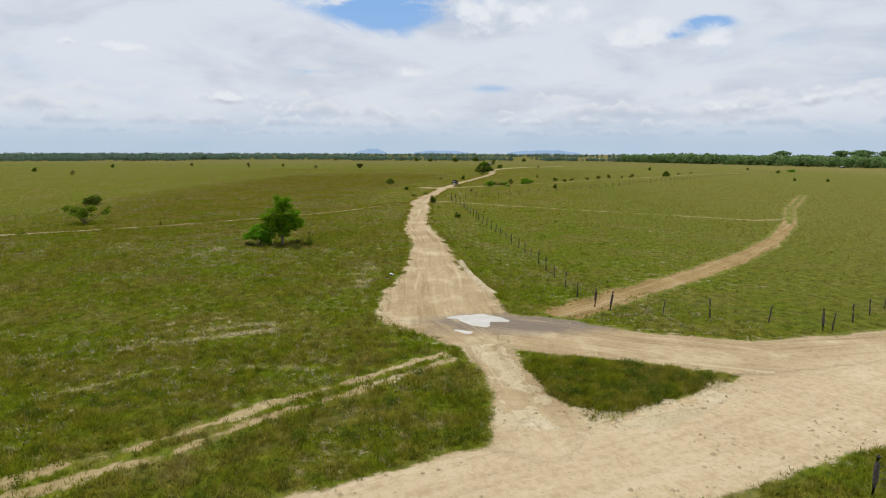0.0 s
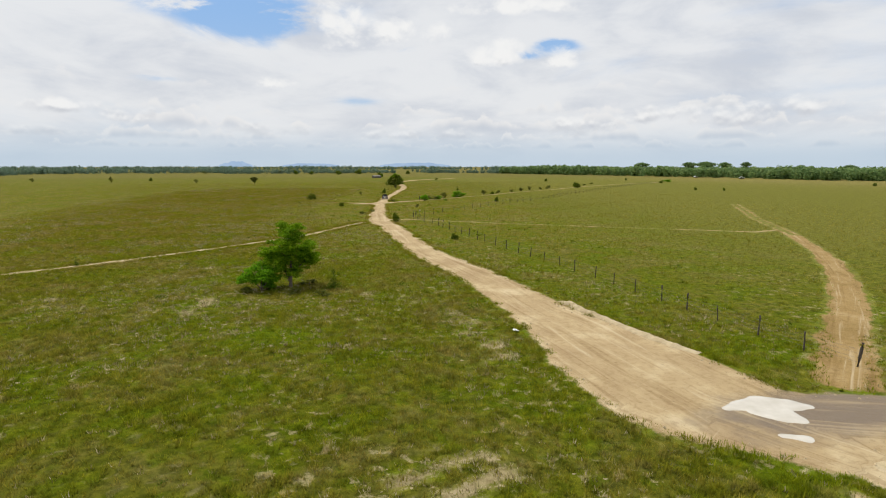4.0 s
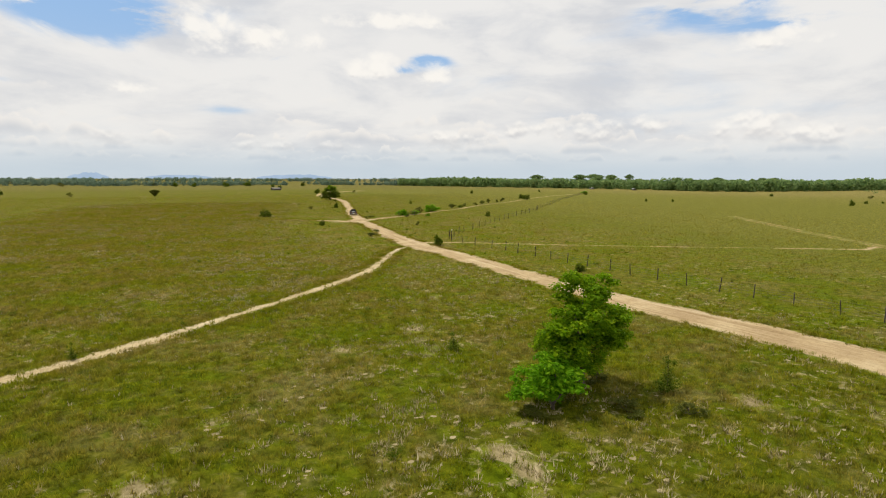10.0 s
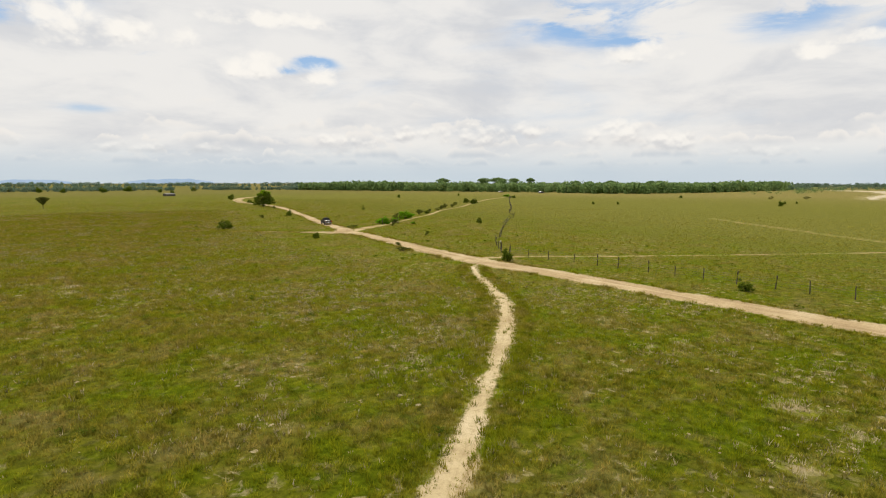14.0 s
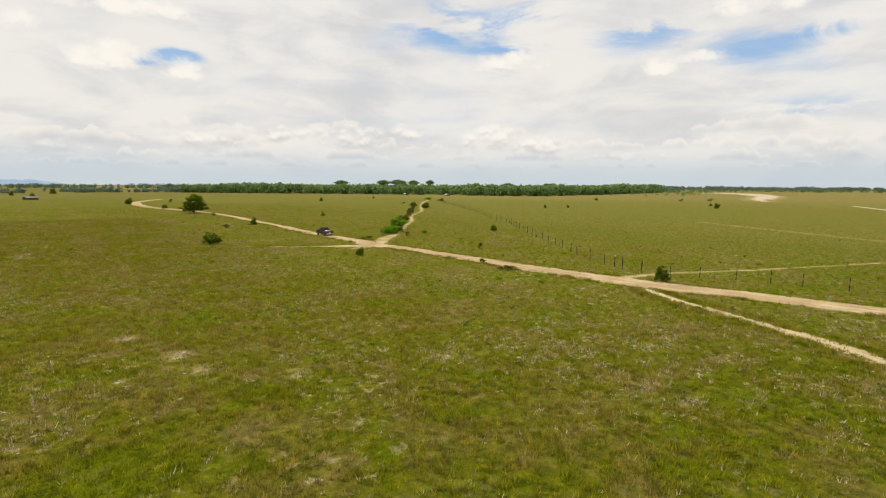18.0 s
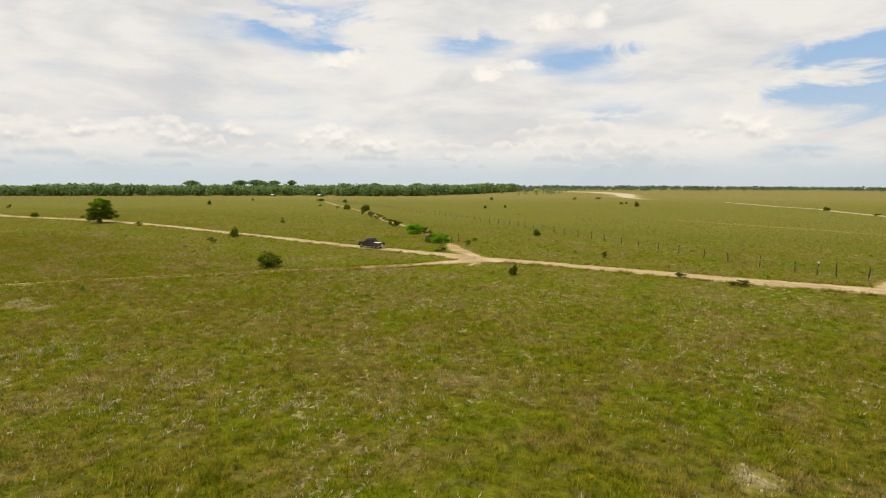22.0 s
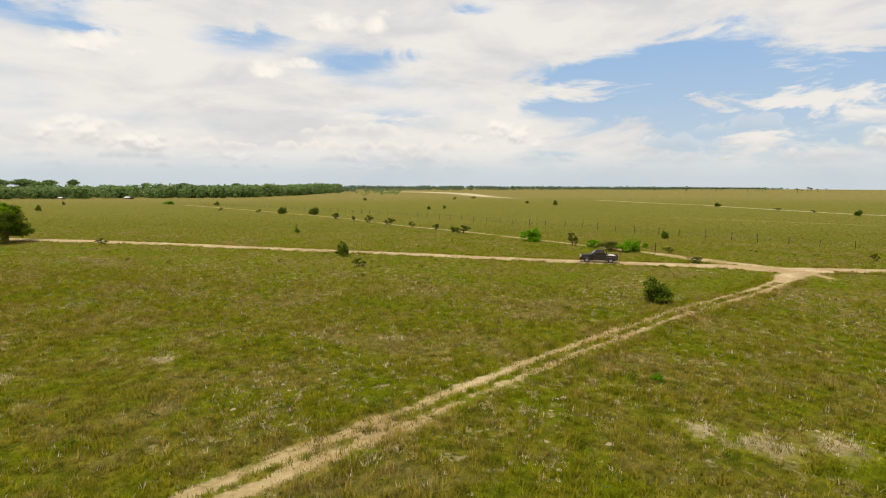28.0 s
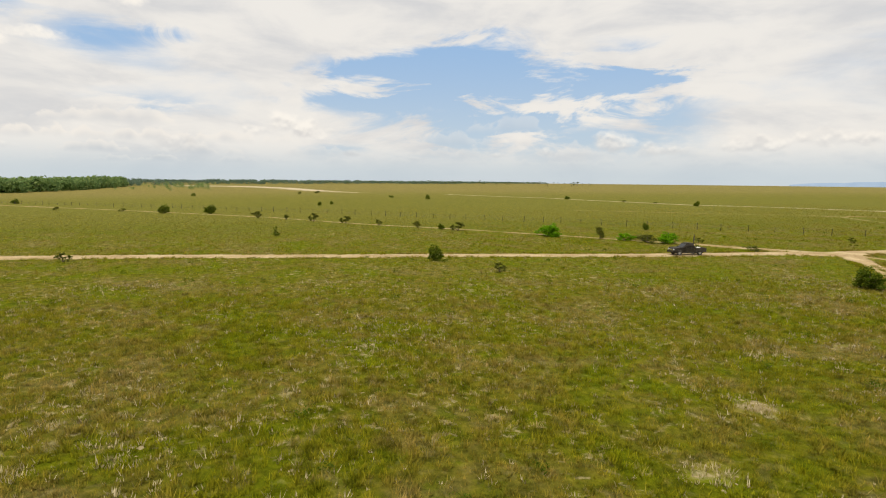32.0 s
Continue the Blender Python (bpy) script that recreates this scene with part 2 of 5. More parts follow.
def n_range(n, l, v, lo, hi, o0=0.0, o1=1.0):
    x = n.new("ShaderNodeMapRange")
    x.interpolation_type = "SMOOTHSTEP"
    l.new(v, x.inputs["Value"])
    for key, val in (("From Min", lo), ("From Max", hi), ("To Min", o0), ("To Max", o1)):
        x.inputs[key].default_value = val
    return x.outputs["Result"]


def n_bump(n, l, bsdf, height, strength, dist):
    b = n.new("ShaderNodeBump")
    b.inputs["Strength"].default_value, b.inputs["Distance"].default_value = strength, dist
    l.new(height, b.inputs["Height"])
    l.new(b.outputs[0], bsdf.inputs["Normal"])


def n_dry_hazy(n, l, pos):
    """How dry the pasture is: the fields east of the fence and far to the north are drier, with distance haze put
    into their colour.
    """
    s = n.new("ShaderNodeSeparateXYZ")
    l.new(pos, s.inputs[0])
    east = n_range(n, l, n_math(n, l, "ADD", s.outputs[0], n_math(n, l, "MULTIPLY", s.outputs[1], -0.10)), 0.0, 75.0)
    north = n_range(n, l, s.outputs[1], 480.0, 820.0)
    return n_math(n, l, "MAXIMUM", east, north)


def pasture_colour(n, l, pos, sward=1.0):
    """Lush green, olive and grey-brown patches with bare sand between the tussocks; drier, and paled by painted
    haze, to the east and north.
    """
    dry = n_dry_hazy(n, l, pos)
    s = n.new("ShaderNodeSeparateXYZ")
    l.new(pos, s.inputs[0])
    patch = n_noise(n, l, 0.15, 5, 0.62, pos, 0.5)
    mid = n_noise(n, l, 0.55, 4, 0.6, pos, 0.3)
    col = n_ramp(n, l, patch, (0.34, (0.120, 0.150, 0.004)), (0.46, (0.134, 0.142, 0.008)), (0.57, (0.154, 0.142, 0.020)), (0.72, (0.192, 0.162, 0.054)))
    col = n_mix(n, l, n_range(n, l, mid, 0.50, 0.66, 0.0, 0.65), col, (0.112, 0.146, 0.004))
    col = n_mix(n, l, n_range(n, l, mid, 0.46, 0.32, 0.0, 0.5), col, (0.196, 0.166, 0.056))
    # dry grass, lightened further to carry the distance haze in its colour
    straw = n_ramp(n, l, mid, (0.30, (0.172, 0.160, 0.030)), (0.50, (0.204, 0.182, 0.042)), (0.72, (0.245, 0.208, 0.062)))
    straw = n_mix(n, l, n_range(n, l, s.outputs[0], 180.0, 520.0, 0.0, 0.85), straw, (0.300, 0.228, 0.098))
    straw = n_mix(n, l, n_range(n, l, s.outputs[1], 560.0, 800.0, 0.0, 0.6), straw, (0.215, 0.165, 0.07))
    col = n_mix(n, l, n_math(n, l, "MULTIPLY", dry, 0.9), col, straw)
    # single tussocks, lush or withered; more straw towards the north
    tuft = n_noise(n, l, 1.3, 3, 0.6, pos, 0.4)
    north = n_range(n, l, n_math(n, l, "ADD", s.outputs[1], n_math(n, l, "MULTIPLY", patch, 60.0)), 90.0, 190.0)
    north = n_math(n, l, "MULTIPLY", north, n_range(n, l, dry, 0.05, 0.5, 1.0, 0.0))
    light = n_mix(n, l, 1.0, n_ramp(n, l, tuft, (0.35, (0.62, 0.64, 0.57)), (0.47, (0.94, 0.94, 0.92)), (0.58, (1.15, 1.11, 1.05)), (0.72, (1.55, 1.42, 1.6))),
                  n_mix(n, l, north, (0.94, 1.0, 0.92), (1.09, 1.05, 1.22)), "MULTIPLY")
    col = n_mix(n, l, 1.0, col, light, "MULTIPLY")
    # bare pale sand between tussocks, gathered in places
    where = n_noise(n, l, 0.085, 4, 0.6, pos, 0.6)
    spot = n_noise(n, l, 1.25, 5, 0.66, pos, 0.6)
    bare = n_math(n, l, "MULTIPLY", n_range(n, l, spot, 0.55, 0.66), n_range(n, l, where, 0.45, 0.60, 0.12, 1.0))
    bare = n_math(n, l, "MULTIPLY", bare, n_range(n, l, dry, 0.1, 0.6, 0.95 * sward, 0.05))
    return n_mix(n, l, bare, col, (0.42, 0.35, 0.195))


def make_ground():
    m, n, l, b = mat("pasture")
    pos = n_pos(n)
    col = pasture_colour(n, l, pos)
    fine = n_noise(n, l, 3.6, 8, 0.78, pos)
    col = n_mix(n, l, n_range(n, l, fine, 0.38, 0.60), n_mix(n, l, 1.0, col, (0.64, 0.67, 0.56), "MULTIPLY"), n_mix(n, l, 1.0, col, (0.96, 0.97, 0.83), "MULTIPLY"))
    l.new(col, b.inputs["Base Color"])
    b.inputs["Roughness"].default_value = 0.95
    b.inputs["Specular IOR Level"].default_value = 0.02
    n_bump(n, l, b, n_noise(n, l, 2.6, 9, 0.8, pos), 0.8, 0.2)
    return m


def make_blade():
    m, n, l, b = mat("grass_blades")
    geo = n.new("ShaderNodeNewGeometry")
    pos, rnd = geo.outputs["Position"], geo.outputs["Random Per Island"]
    tone = n_ramp(n, l, rnd, (0.0, (1.26, 1.22, 0.95)), (0.5, (1.58, 1.45, 1.20)), (0.86, (1.82, 1.62, 1.44)), (1.0, (2.2, 1.92, 1.9)))
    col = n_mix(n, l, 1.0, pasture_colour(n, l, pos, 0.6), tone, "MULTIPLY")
    l.new(col, b.inputs["Base Color"])
    b.inputs["Roughness"].default_value = 0.8
    b.inputs["Specular IOR Level"].default_value = 0.03
    # thin blades take light from all round, much as the sward does
    up = n.new("ShaderNodeVectorMath")
    up.operation = "MULTIPLY_ADD"
    l.new(geo.outputs["Normal"], up.inputs[0])
    up.inputs[1].default_value, up.inputs[2].default_value = (0.3, 0.3, 0.3), (0, 0, 0.85)
    l.new(up.outputs[0], b.inputs["Normal"])
    tr = n.new("ShaderNodeBsdfTranslucent")
    l.new(col, tr.inputs[0])
    mix = n.new("ShaderNodeMixShader")
    mix.inputs[0].default_value = 0.42
    l.new(b.outputs[0], mix.inputs[1])
    l.new(tr.outputs[0], mix.inputs[2])
    l.new(mix.outputs[0], n["Material Output"].inputs[0])
    return m


def make_dead():
    m, n, l, b = mat("dead_grass")
    rnd = n.new("ShaderNodeNewGeometry").outputs["Random Per Island"]
    l.new(n_ramp(n, l, rnd, (0.0, (0.28, 0.23, 0.105)), (0.6, (0.45, 0.375, 0.20)), (1.0, (0.60, 0.51, 0.32))), b.inputs["Base Color"])
    b.inputs["Roughness"].default_value = 0.9
    b.inputs["Specular IOR Level"].default_value = 0.03
    return m


def make_leaf(name, dark, light, yellow=None):
    m, n, l, b = mat(name)
    rnd = n.new("ShaderNodeNewGeometry").outputs["Random Per Island"]
    stops = [(0.0, dark), (0.7, light)] + ([(1.0, yellow)] if yellow else [])
    col = n_ramp(n, l, rnd, *stops)
    col = n_mix(n, l, n_range(n, l, n_noise(n, l, 0.9, 3, 0.5, n_pos(n)), 0.35, 0.65, 0.0, 0.5), col, n_mix(n, l, 1.0, col, (0.6, 0.7, 0.55), "MULTIPLY"))
    l.new(col, b.inputs["Base Color"])
    b.inputs["Roughness"].default_value = 0.6
    b.inputs["Specular IOR Level"].default_value = 0.1
    tr = n.new("ShaderNodeBsdfTranslucent")
    l.new(col, tr.inputs[0])
    mix = n.new("ShaderNodeMixShader")
    mix.inputs[0].default_value = 0.55
    l.new(b.outputs[0], mix.inputs[1])
    l.new(tr.outputs[0], mix.inputs[2])
    l.new(mix.outputs[0], n["Material Output"].inputs[0])
    return m


def make_sand(name, dark, mid_c, light, streak=0.5, wet=None, blend=0.35, under=None, bump=0.12, pale=None):
    """Packed sand. wet: centre and reach of a damp, muddy patch."""
    m, n, l, b = mat(name)
    pos = n_pos(n)
    a = n_noise(n, l, 0.22, 5, 0.6, pos)
    f = n_noise(n, l, 2.6, 7, 0.7, pos, 0.6)
    col = n_ramp(n, l, a, (0.30, dark), (0.52, mid_c), (0.70, light))
    col = n_mix(n, l, n_range(n, l, f, 0.45, 0.70, 0.0, streak), col, n_mix(n, l, 1.0, col, (0.66, 0.62, 0.55), "MULTIPLY"))
    # wheel marks running along the lane
    uv = n.new("ShaderNodeUVMap").outputs["UV"]
    lane = n.new("ShaderNodeVectorMath")
    lane.operation = "MULTIPLY"
    l.new(uv, lane.inputs[0])
    lane.inputs[1].default_value = (1.3, 0.07, 0.0)
    ruts = n_noise(n, l, 1.0, 6, 0.62, lane.outputs[0], 0.8)
    col = n_mix(n, l, n_range(n, l, ruts, 0.50, 0.66, 0.0, 0.8), col, n_mix(n, l, 1.0, col, (0.72, 0.68, 0.62), "MULTIPLY"))
    col = n_mix(n, l, n_range(n, l, ruts, 0.32, 0.46, 0.6, 0.0), col, (0.59, 0.48, 0.31))
    if pale:
        # dry loose sand south of a line y = a + b x
        sp = n.new("ShaderNodeSeparateXYZ")
        l.new(pos, sp.inputs[0])
        off = n_math(n, l, "SUBTRACT", sp.outputs[1], n_math(n, l, "MULTIPLY", sp.outputs[0], pale[1]))
        off = n_math(n, l, "ADD", off, n_math(n, l, "MULTIPLY", a, 5.0))
        col = n_mix(n, l, n_range(n, l, off, pale[0] + 1.0, pale[0] + 5.5, 0.55, 0.0), col, n_mix(n, l, n_range(n, l, f, 0.40, 0.62), (0.68, 0.535, 0.335), (0.57, 0.43, 0.245)))
    clod = n_noise(n, l, 5.0, 3, 0.6, pos)
    col = n_mix(n, l, n_range(n, l, clod, 0.66, 0.72, 0.0, 0.5), col, (0.20, 0.16, 0.09))
    rough = 0.92
    edge = n.new("ShaderNodeAttribute")
    edge.attribute_name = "rim"
    rag = n_noise(n, l, 2.3, 6, 0.75, pos)
    rim = n_range(n, l, n_math(n, l, "ADD", edge.outputs["Fac"], n_math(n, l, "MULTIPLY", n_math(n, l, "SUBTRACT", rag, 0.5), blend * 3.2)), -blend * 0.5, blend * 0.7)
    if wet:
        (wx, wy), reach = wet
        d = n.new("ShaderNodeVectorMath")
        d.operation = "MULTIPLY_ADD"
        l.new(pos, d.inputs[0])
        d.inputs[1].default_value, d.inputs[2].default_value = (1 / reach[0], 1 / reach[1], 0), (-wx / reach[0], -wy / reach[1], 0)
        ln = n.new("ShaderNodeVectorMath")
        ln.operation = "LENGTH"
        l.new(d.outputs[0], ln.inputs[0])
        damp = n_range(n, l, n_math(n, l, "ADD", ln.outputs["Value"], n_math(n, l, "MULTIPLY", n_noise(n, l, 0.6, 5, 0.6, pos), 0.9)), 0.85, 1.5, 1.0, 0.0)
        col = n_mix(n, l, n_math(n, l, "MULTIPLY", damp, n_range(n, l, ruts, 0.36, 0.56, 0.55, 1.0)), col, (0.215, 0.165, 0.115))
        r = n_range(n, l, damp, 0.2, 1.0, 0.92, 0.55)
        l.new(r, b.inputs["Roughness"])
    else:
        b.inputs["Roughness"].default_value = rough
    col = n_mix(n, l, rim, col, under or pasture_colour(n, l, pos))
    l.new(col, b.inputs["Base Color"])
    b.inputs["Specular IOR Level"].default_value = 0.06
    n_bump(n, l, b, n_math(n, l, "ADD", n_noise(n, l, 1.8, 8, 0.7, pos, 0.5), n_math(n, l, "MULTIPLY", ruts, 0.8)), 0.8, bump)
    return m


def make_plain(name, c0, c1, scale, rough, metal=0.0, bump=0.0, spec=0.5):
    m, n, l, b = mat(name)
    tex = n.new("ShaderNodeTexCoord").outputs["Object"]
    f = n_noise(n, l, scale, 5, 0.6, tex)
    l.new(n_ramp(n, l, f, (0.3, c0), (0.7, c1)), b.inputs["Base Color"])
    b.inputs["Roughness"].default_value, b.inputs["Metallic"].default_value = rough, metal
    b.inputs["Specular IOR Level"].default_value = spec
    if bump:
        n_bump(n, l, b, n_noise(n, l, scale * 3, 5, 0.6, tex), 0.6, bump)
    return m


M_GROUND, M_BLADE, M_DEAD = make_ground(), make_blade(), make_dead()
M_ROAD = make_sand("road_sand", (0.385, 0.275, 0.145), (0.465, 0.345, 0.185), (0.60, 0.48, 0.29), 0.6, wet=((6.0, 41.6), (9.5, 3.6)), bump=0.16, pale=(22.0, 0.45))
M_TRACK = make_sand("track_sand", (0.31, 0.22, 0.095), (0.42, 0.315, 0.15), (0.54, 0.43, 0.24), 0.8, blend=0.3)
M_LOOSE = make_sand("loose_link_sand", (0.52, 0.405, 0.23), (0.64, 0.515, 0.305), (0.74, 0.61, 0.40), 0.8, under=(0.58, 0.46, 0.28), bump=0.35)
M_RUT = make_sand("rut_sand", (0.46, 0.35, 0.18), (0.58, 0.46, 0.27), (0.68, 0.57, 0.38), 0.5, blend=0.3, under=(0.34, 0.235, 0.10))
M_PATH = make_sand("path_sand", (0.42, 0.32, 0.165), (0.53, 0.42, 0.235), (0.64, 0.53, 0.34), 0.7, blend=0.3)
M_REDTRACK = make_sand("ochre_sand", (0.255, 0.170, 0.060), (0.335, 0.225, 0.088), (0.42, 0.30, 0.14), 0.6)
M_PALE = make_sand("pale_sand", (0.45, 0.37, 0.24), (0.54, 0.46, 0.32), (0.64, 0.57, 0.43), 0.5, blend=0.3)
M_SPOT = make_sand("bare_spots", (0.23, 0.185, 0.085), (0.32, 0.26, 0.13), (0.45, 0.375, 0.22), 1.0, blend=0.55)
M_LEAF_TREE = make_leaf("tree_leaves", (0.125, 0.255, 0.003), (0.255, 0.420, 0.006), (0.38, 0.49, 0.012))
M_LEAF_BRIGHT = make_leaf("bright_leaves", (0.11, 0.27, 0.004), (0.22, 0.46, 0.008), (0.33, 0.52, 0.015))
M_LEAF = make_leaf("leaves", (0.075, 0.120, 0.008), (0.150, 0.210, 0.014), (0.25, 0.26, 0.03))
M_LEAF_OPEN = make_leaf("open_leaves", (0.13, 0.20, 0.010), (0.25, 0.34, 0.020), (0.36, 0.40, 0.035))
M_LEAF_DULL = make_leaf("dull_leaves", (0.105, 0.120, 0.020), (0.175, 0.190, 0.032), (0.25, 0.235, 0.05))
M_LEAF_DARK = make_leaf("dark_leaves", (0.04, 0.075, 0.010), (0.09, 0.13, 0.02))
# forest leaves raised and blued so their colour holds the air haze
M_LEAF_FAR_HAZE = make_leaf("far_haze_leaves", (0.135, 0.220, 0.075), (0.225, 0.320, 0.110), (0.31, 0.38, 0.13))
# horizon treelines: stronger distance haze painted into the leaf colour
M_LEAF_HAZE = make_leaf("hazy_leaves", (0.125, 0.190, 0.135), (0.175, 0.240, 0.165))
M_BARK = make_plain("bark", (0.07, 0.05, 0.035), (0.17, 0.135, 0.10), 6.0, 0.9, bump=0.02)
M_POST = make_plain("weathered_wood", (0.045, 0.036, 0.028), (0.12, 0.10, 0.08), 8.0, 0.9, bump=0.01)
M_WIRE = make_plain("fence_wire", (0.16, 0.15, 0.14), (0.24, 0.22, 0.20), 30.0, 0.6, 0.8)
M_FLECK = make_plain("fleck_sand", (0.25, 0.205, 0.10), (0.40, 0.33, 0.185), 0.7, 0.95, bump=.02, spec=.05)
M_WHITE = make_plain("white_plastic", (0.70, 0.70, 0.68), (0.82, 0.82, 0.80), 4.0, 0.6)


# ---- tools ----
def mesh_np(name, verts, faces, material=None, smooth=False):
    """A mesh from arrays of corners and of equal-sided faces."""
    verts, faces = np.asarray(verts, np.float32), np.asarray(faces, np.int32)
    me = bpy.data.meshes.new(name)
    k = faces.shape[1]
    me.vertices.add(len(verts))
    me.vertices.foreach_set("co", verts.ravel())
    me.loops.add(faces.size)
    me.loops.foreach_set("vertex_index", faces.ravel())
    me.polygons.add(len(faces))
    me.polygons.foreach_set("loop_start", np.arange(0, faces.size, k, dtype=np.int32))
    me.polygons.foreach_set("use_smooth", np.full(len(faces), smooth))
    me.update(calc_edges=True)
    me.validate()
    if material:
        me.materials.append(material)
    return me


def part(name, bm, material, parent, label="", smooth=False):
    """Links a bmesh, or a finished mesh, as one mesh object under a thing or a part."""
    if isinstance(bm, bmesh.types.BMesh):
        me = bpy.data.meshes.new(name)
        bm.to_mesh(me)
        bm.free()
        me.materials.append(material)
        if smooth:
            me.polygons.foreach_set("use_smooth", np.full(len(me.polygons), True))
    else:
        me = bm
    ob = new(name, me)
    ob.parent = parent
    return tagged(ob, label) if label else ob


def lattice(ix, iy, seed):
    h = (ix.astype(np.int64) * 374761393 + iy.astype(np.int64) * 668265263 + seed * 974711) & 0x7FFFFFFF
    h = ((h ^ (h >> 13)) * 1274126177) & 0x7FFFFFFF
    return ((h ^ (h >> 16)) & 0xFFFF) / 65535.0


def vnoise(x, y, scale, seed=0, octaves=3):
    """Smooth noise of 0 to 1 over the plan."""
    x, y = np.asarray(x, float), np.asarray(y, float)
    out, amp, tot = 0.0, 1.0, 0.0
    for o in range(octaves):
        u, v = x / scale * 2**o + 91.7, y / scale * 2**o + 37.3
        iu, iv = np.floor(u), np.floor(v)
        fu, fv = u - iu, v - iv
        fu, fv = fu * fu * (3 - 2 * fu), fv * fv * (3 - 2 * fv)
        iu, iv = iu.astype(np.int64), iv.astype(np.int64)
        a, b = lattice(iu, iv, seed + o), lattice(iu + 1, iv, seed + o)
        c, d = lattice(iu, iv + 1, seed + o), lattice(iu + 1, iv + 1, seed + o)
        out = out + amp * ((a * (1 - fu) + b * fu) * (1 - fv) + (c * (1 - fu) + d * fu) * fv)
        tot, amp = tot + amp, amp * 0.5
    return out / tot


def ground_z(x, y):
    """Level near the road; the plain sinks gently to the north and on to the horizon."""
    x, y = np.asarray(x, float), np.asarray(y, float)
    r = np.hypot(x, y - 150)
    s = np.clip((r - 150) / 480, 0, 1)
    e = np.clip((np.arctan2(x, y - 150) - 0.96) / 0.52, 0, 1)
    return -5.6 * s * s * (3 - 2 * s) * (1 - 0.7 * e * e * (3 - 2 * e)) - 0.005 * np.maximum(0, r - 700)


def strip_uv(x, y, strips):
    """Metres across and along the nearest strip."""
    best, u, v = np.full(np.shape(x), 1e9), np.zeros(np.shape(x)), np.zeros(np.shape(x))
    for line in strips:
        run = 0.0
        for (ax, ay, aw), (bx, by, bw) in zip(line[:-1], line[1:]):
            ex, ey = bx - ax, by - ay
            ln = math.hypot(ex, ey)
            t = np.clip(((x - ax) * ex + (y - ay) * ey) / (ln * ln), 0, 1)
            d = np.hypot(x - ax - t * ex, y - ay - t * ey) - (aw + (bw - aw) * t)
            near = d < best
            side = ((x - ax) * ey - (y - ay) * ex) / ln
            best, u, v = np.where(near, d, best), np.where(near, side, u), np.where(near, run + t * ln, v)
            run += ln
        run += 37.0
    return np.stack([u, v], -1)


def strip_sdf(x, y, line):
    """Distance outside a strip whose points are (x, y, half width); below 0 inside."""
    best = np.full(np.shape(x), 1e9)
    for (ax, ay, aw), (bx, by, bw) in zip(line[:-1], line[1:]):
        ex, ey = bx - ax, by - ay
        t = np.clip(((x - ax) * ex + (y - ay) * ey) / (ex * ex + ey * ey), 0, 1)
        best = np.minimum(best, np.hypot(x - ax - t * ex, y - ay - t * ey) - (aw + (bw - aw) * t))
    return best


def shifted(line, off, hw):
    """A line moved sideways by off metres, as a wheel rut of half width hw."""
    out = []
    for k, p in enumerate(line):
        a, b = line[max(k - 1, 0)], line[min(k + 1, len(line) - 1)]
        ex, ey = b[0] - a[0], b[1] - a[1]
        n = math.hypot(ex, ey)
        out.append((p[0] - ey / n * off, p[1] + ex / n * off, hw))
    return out


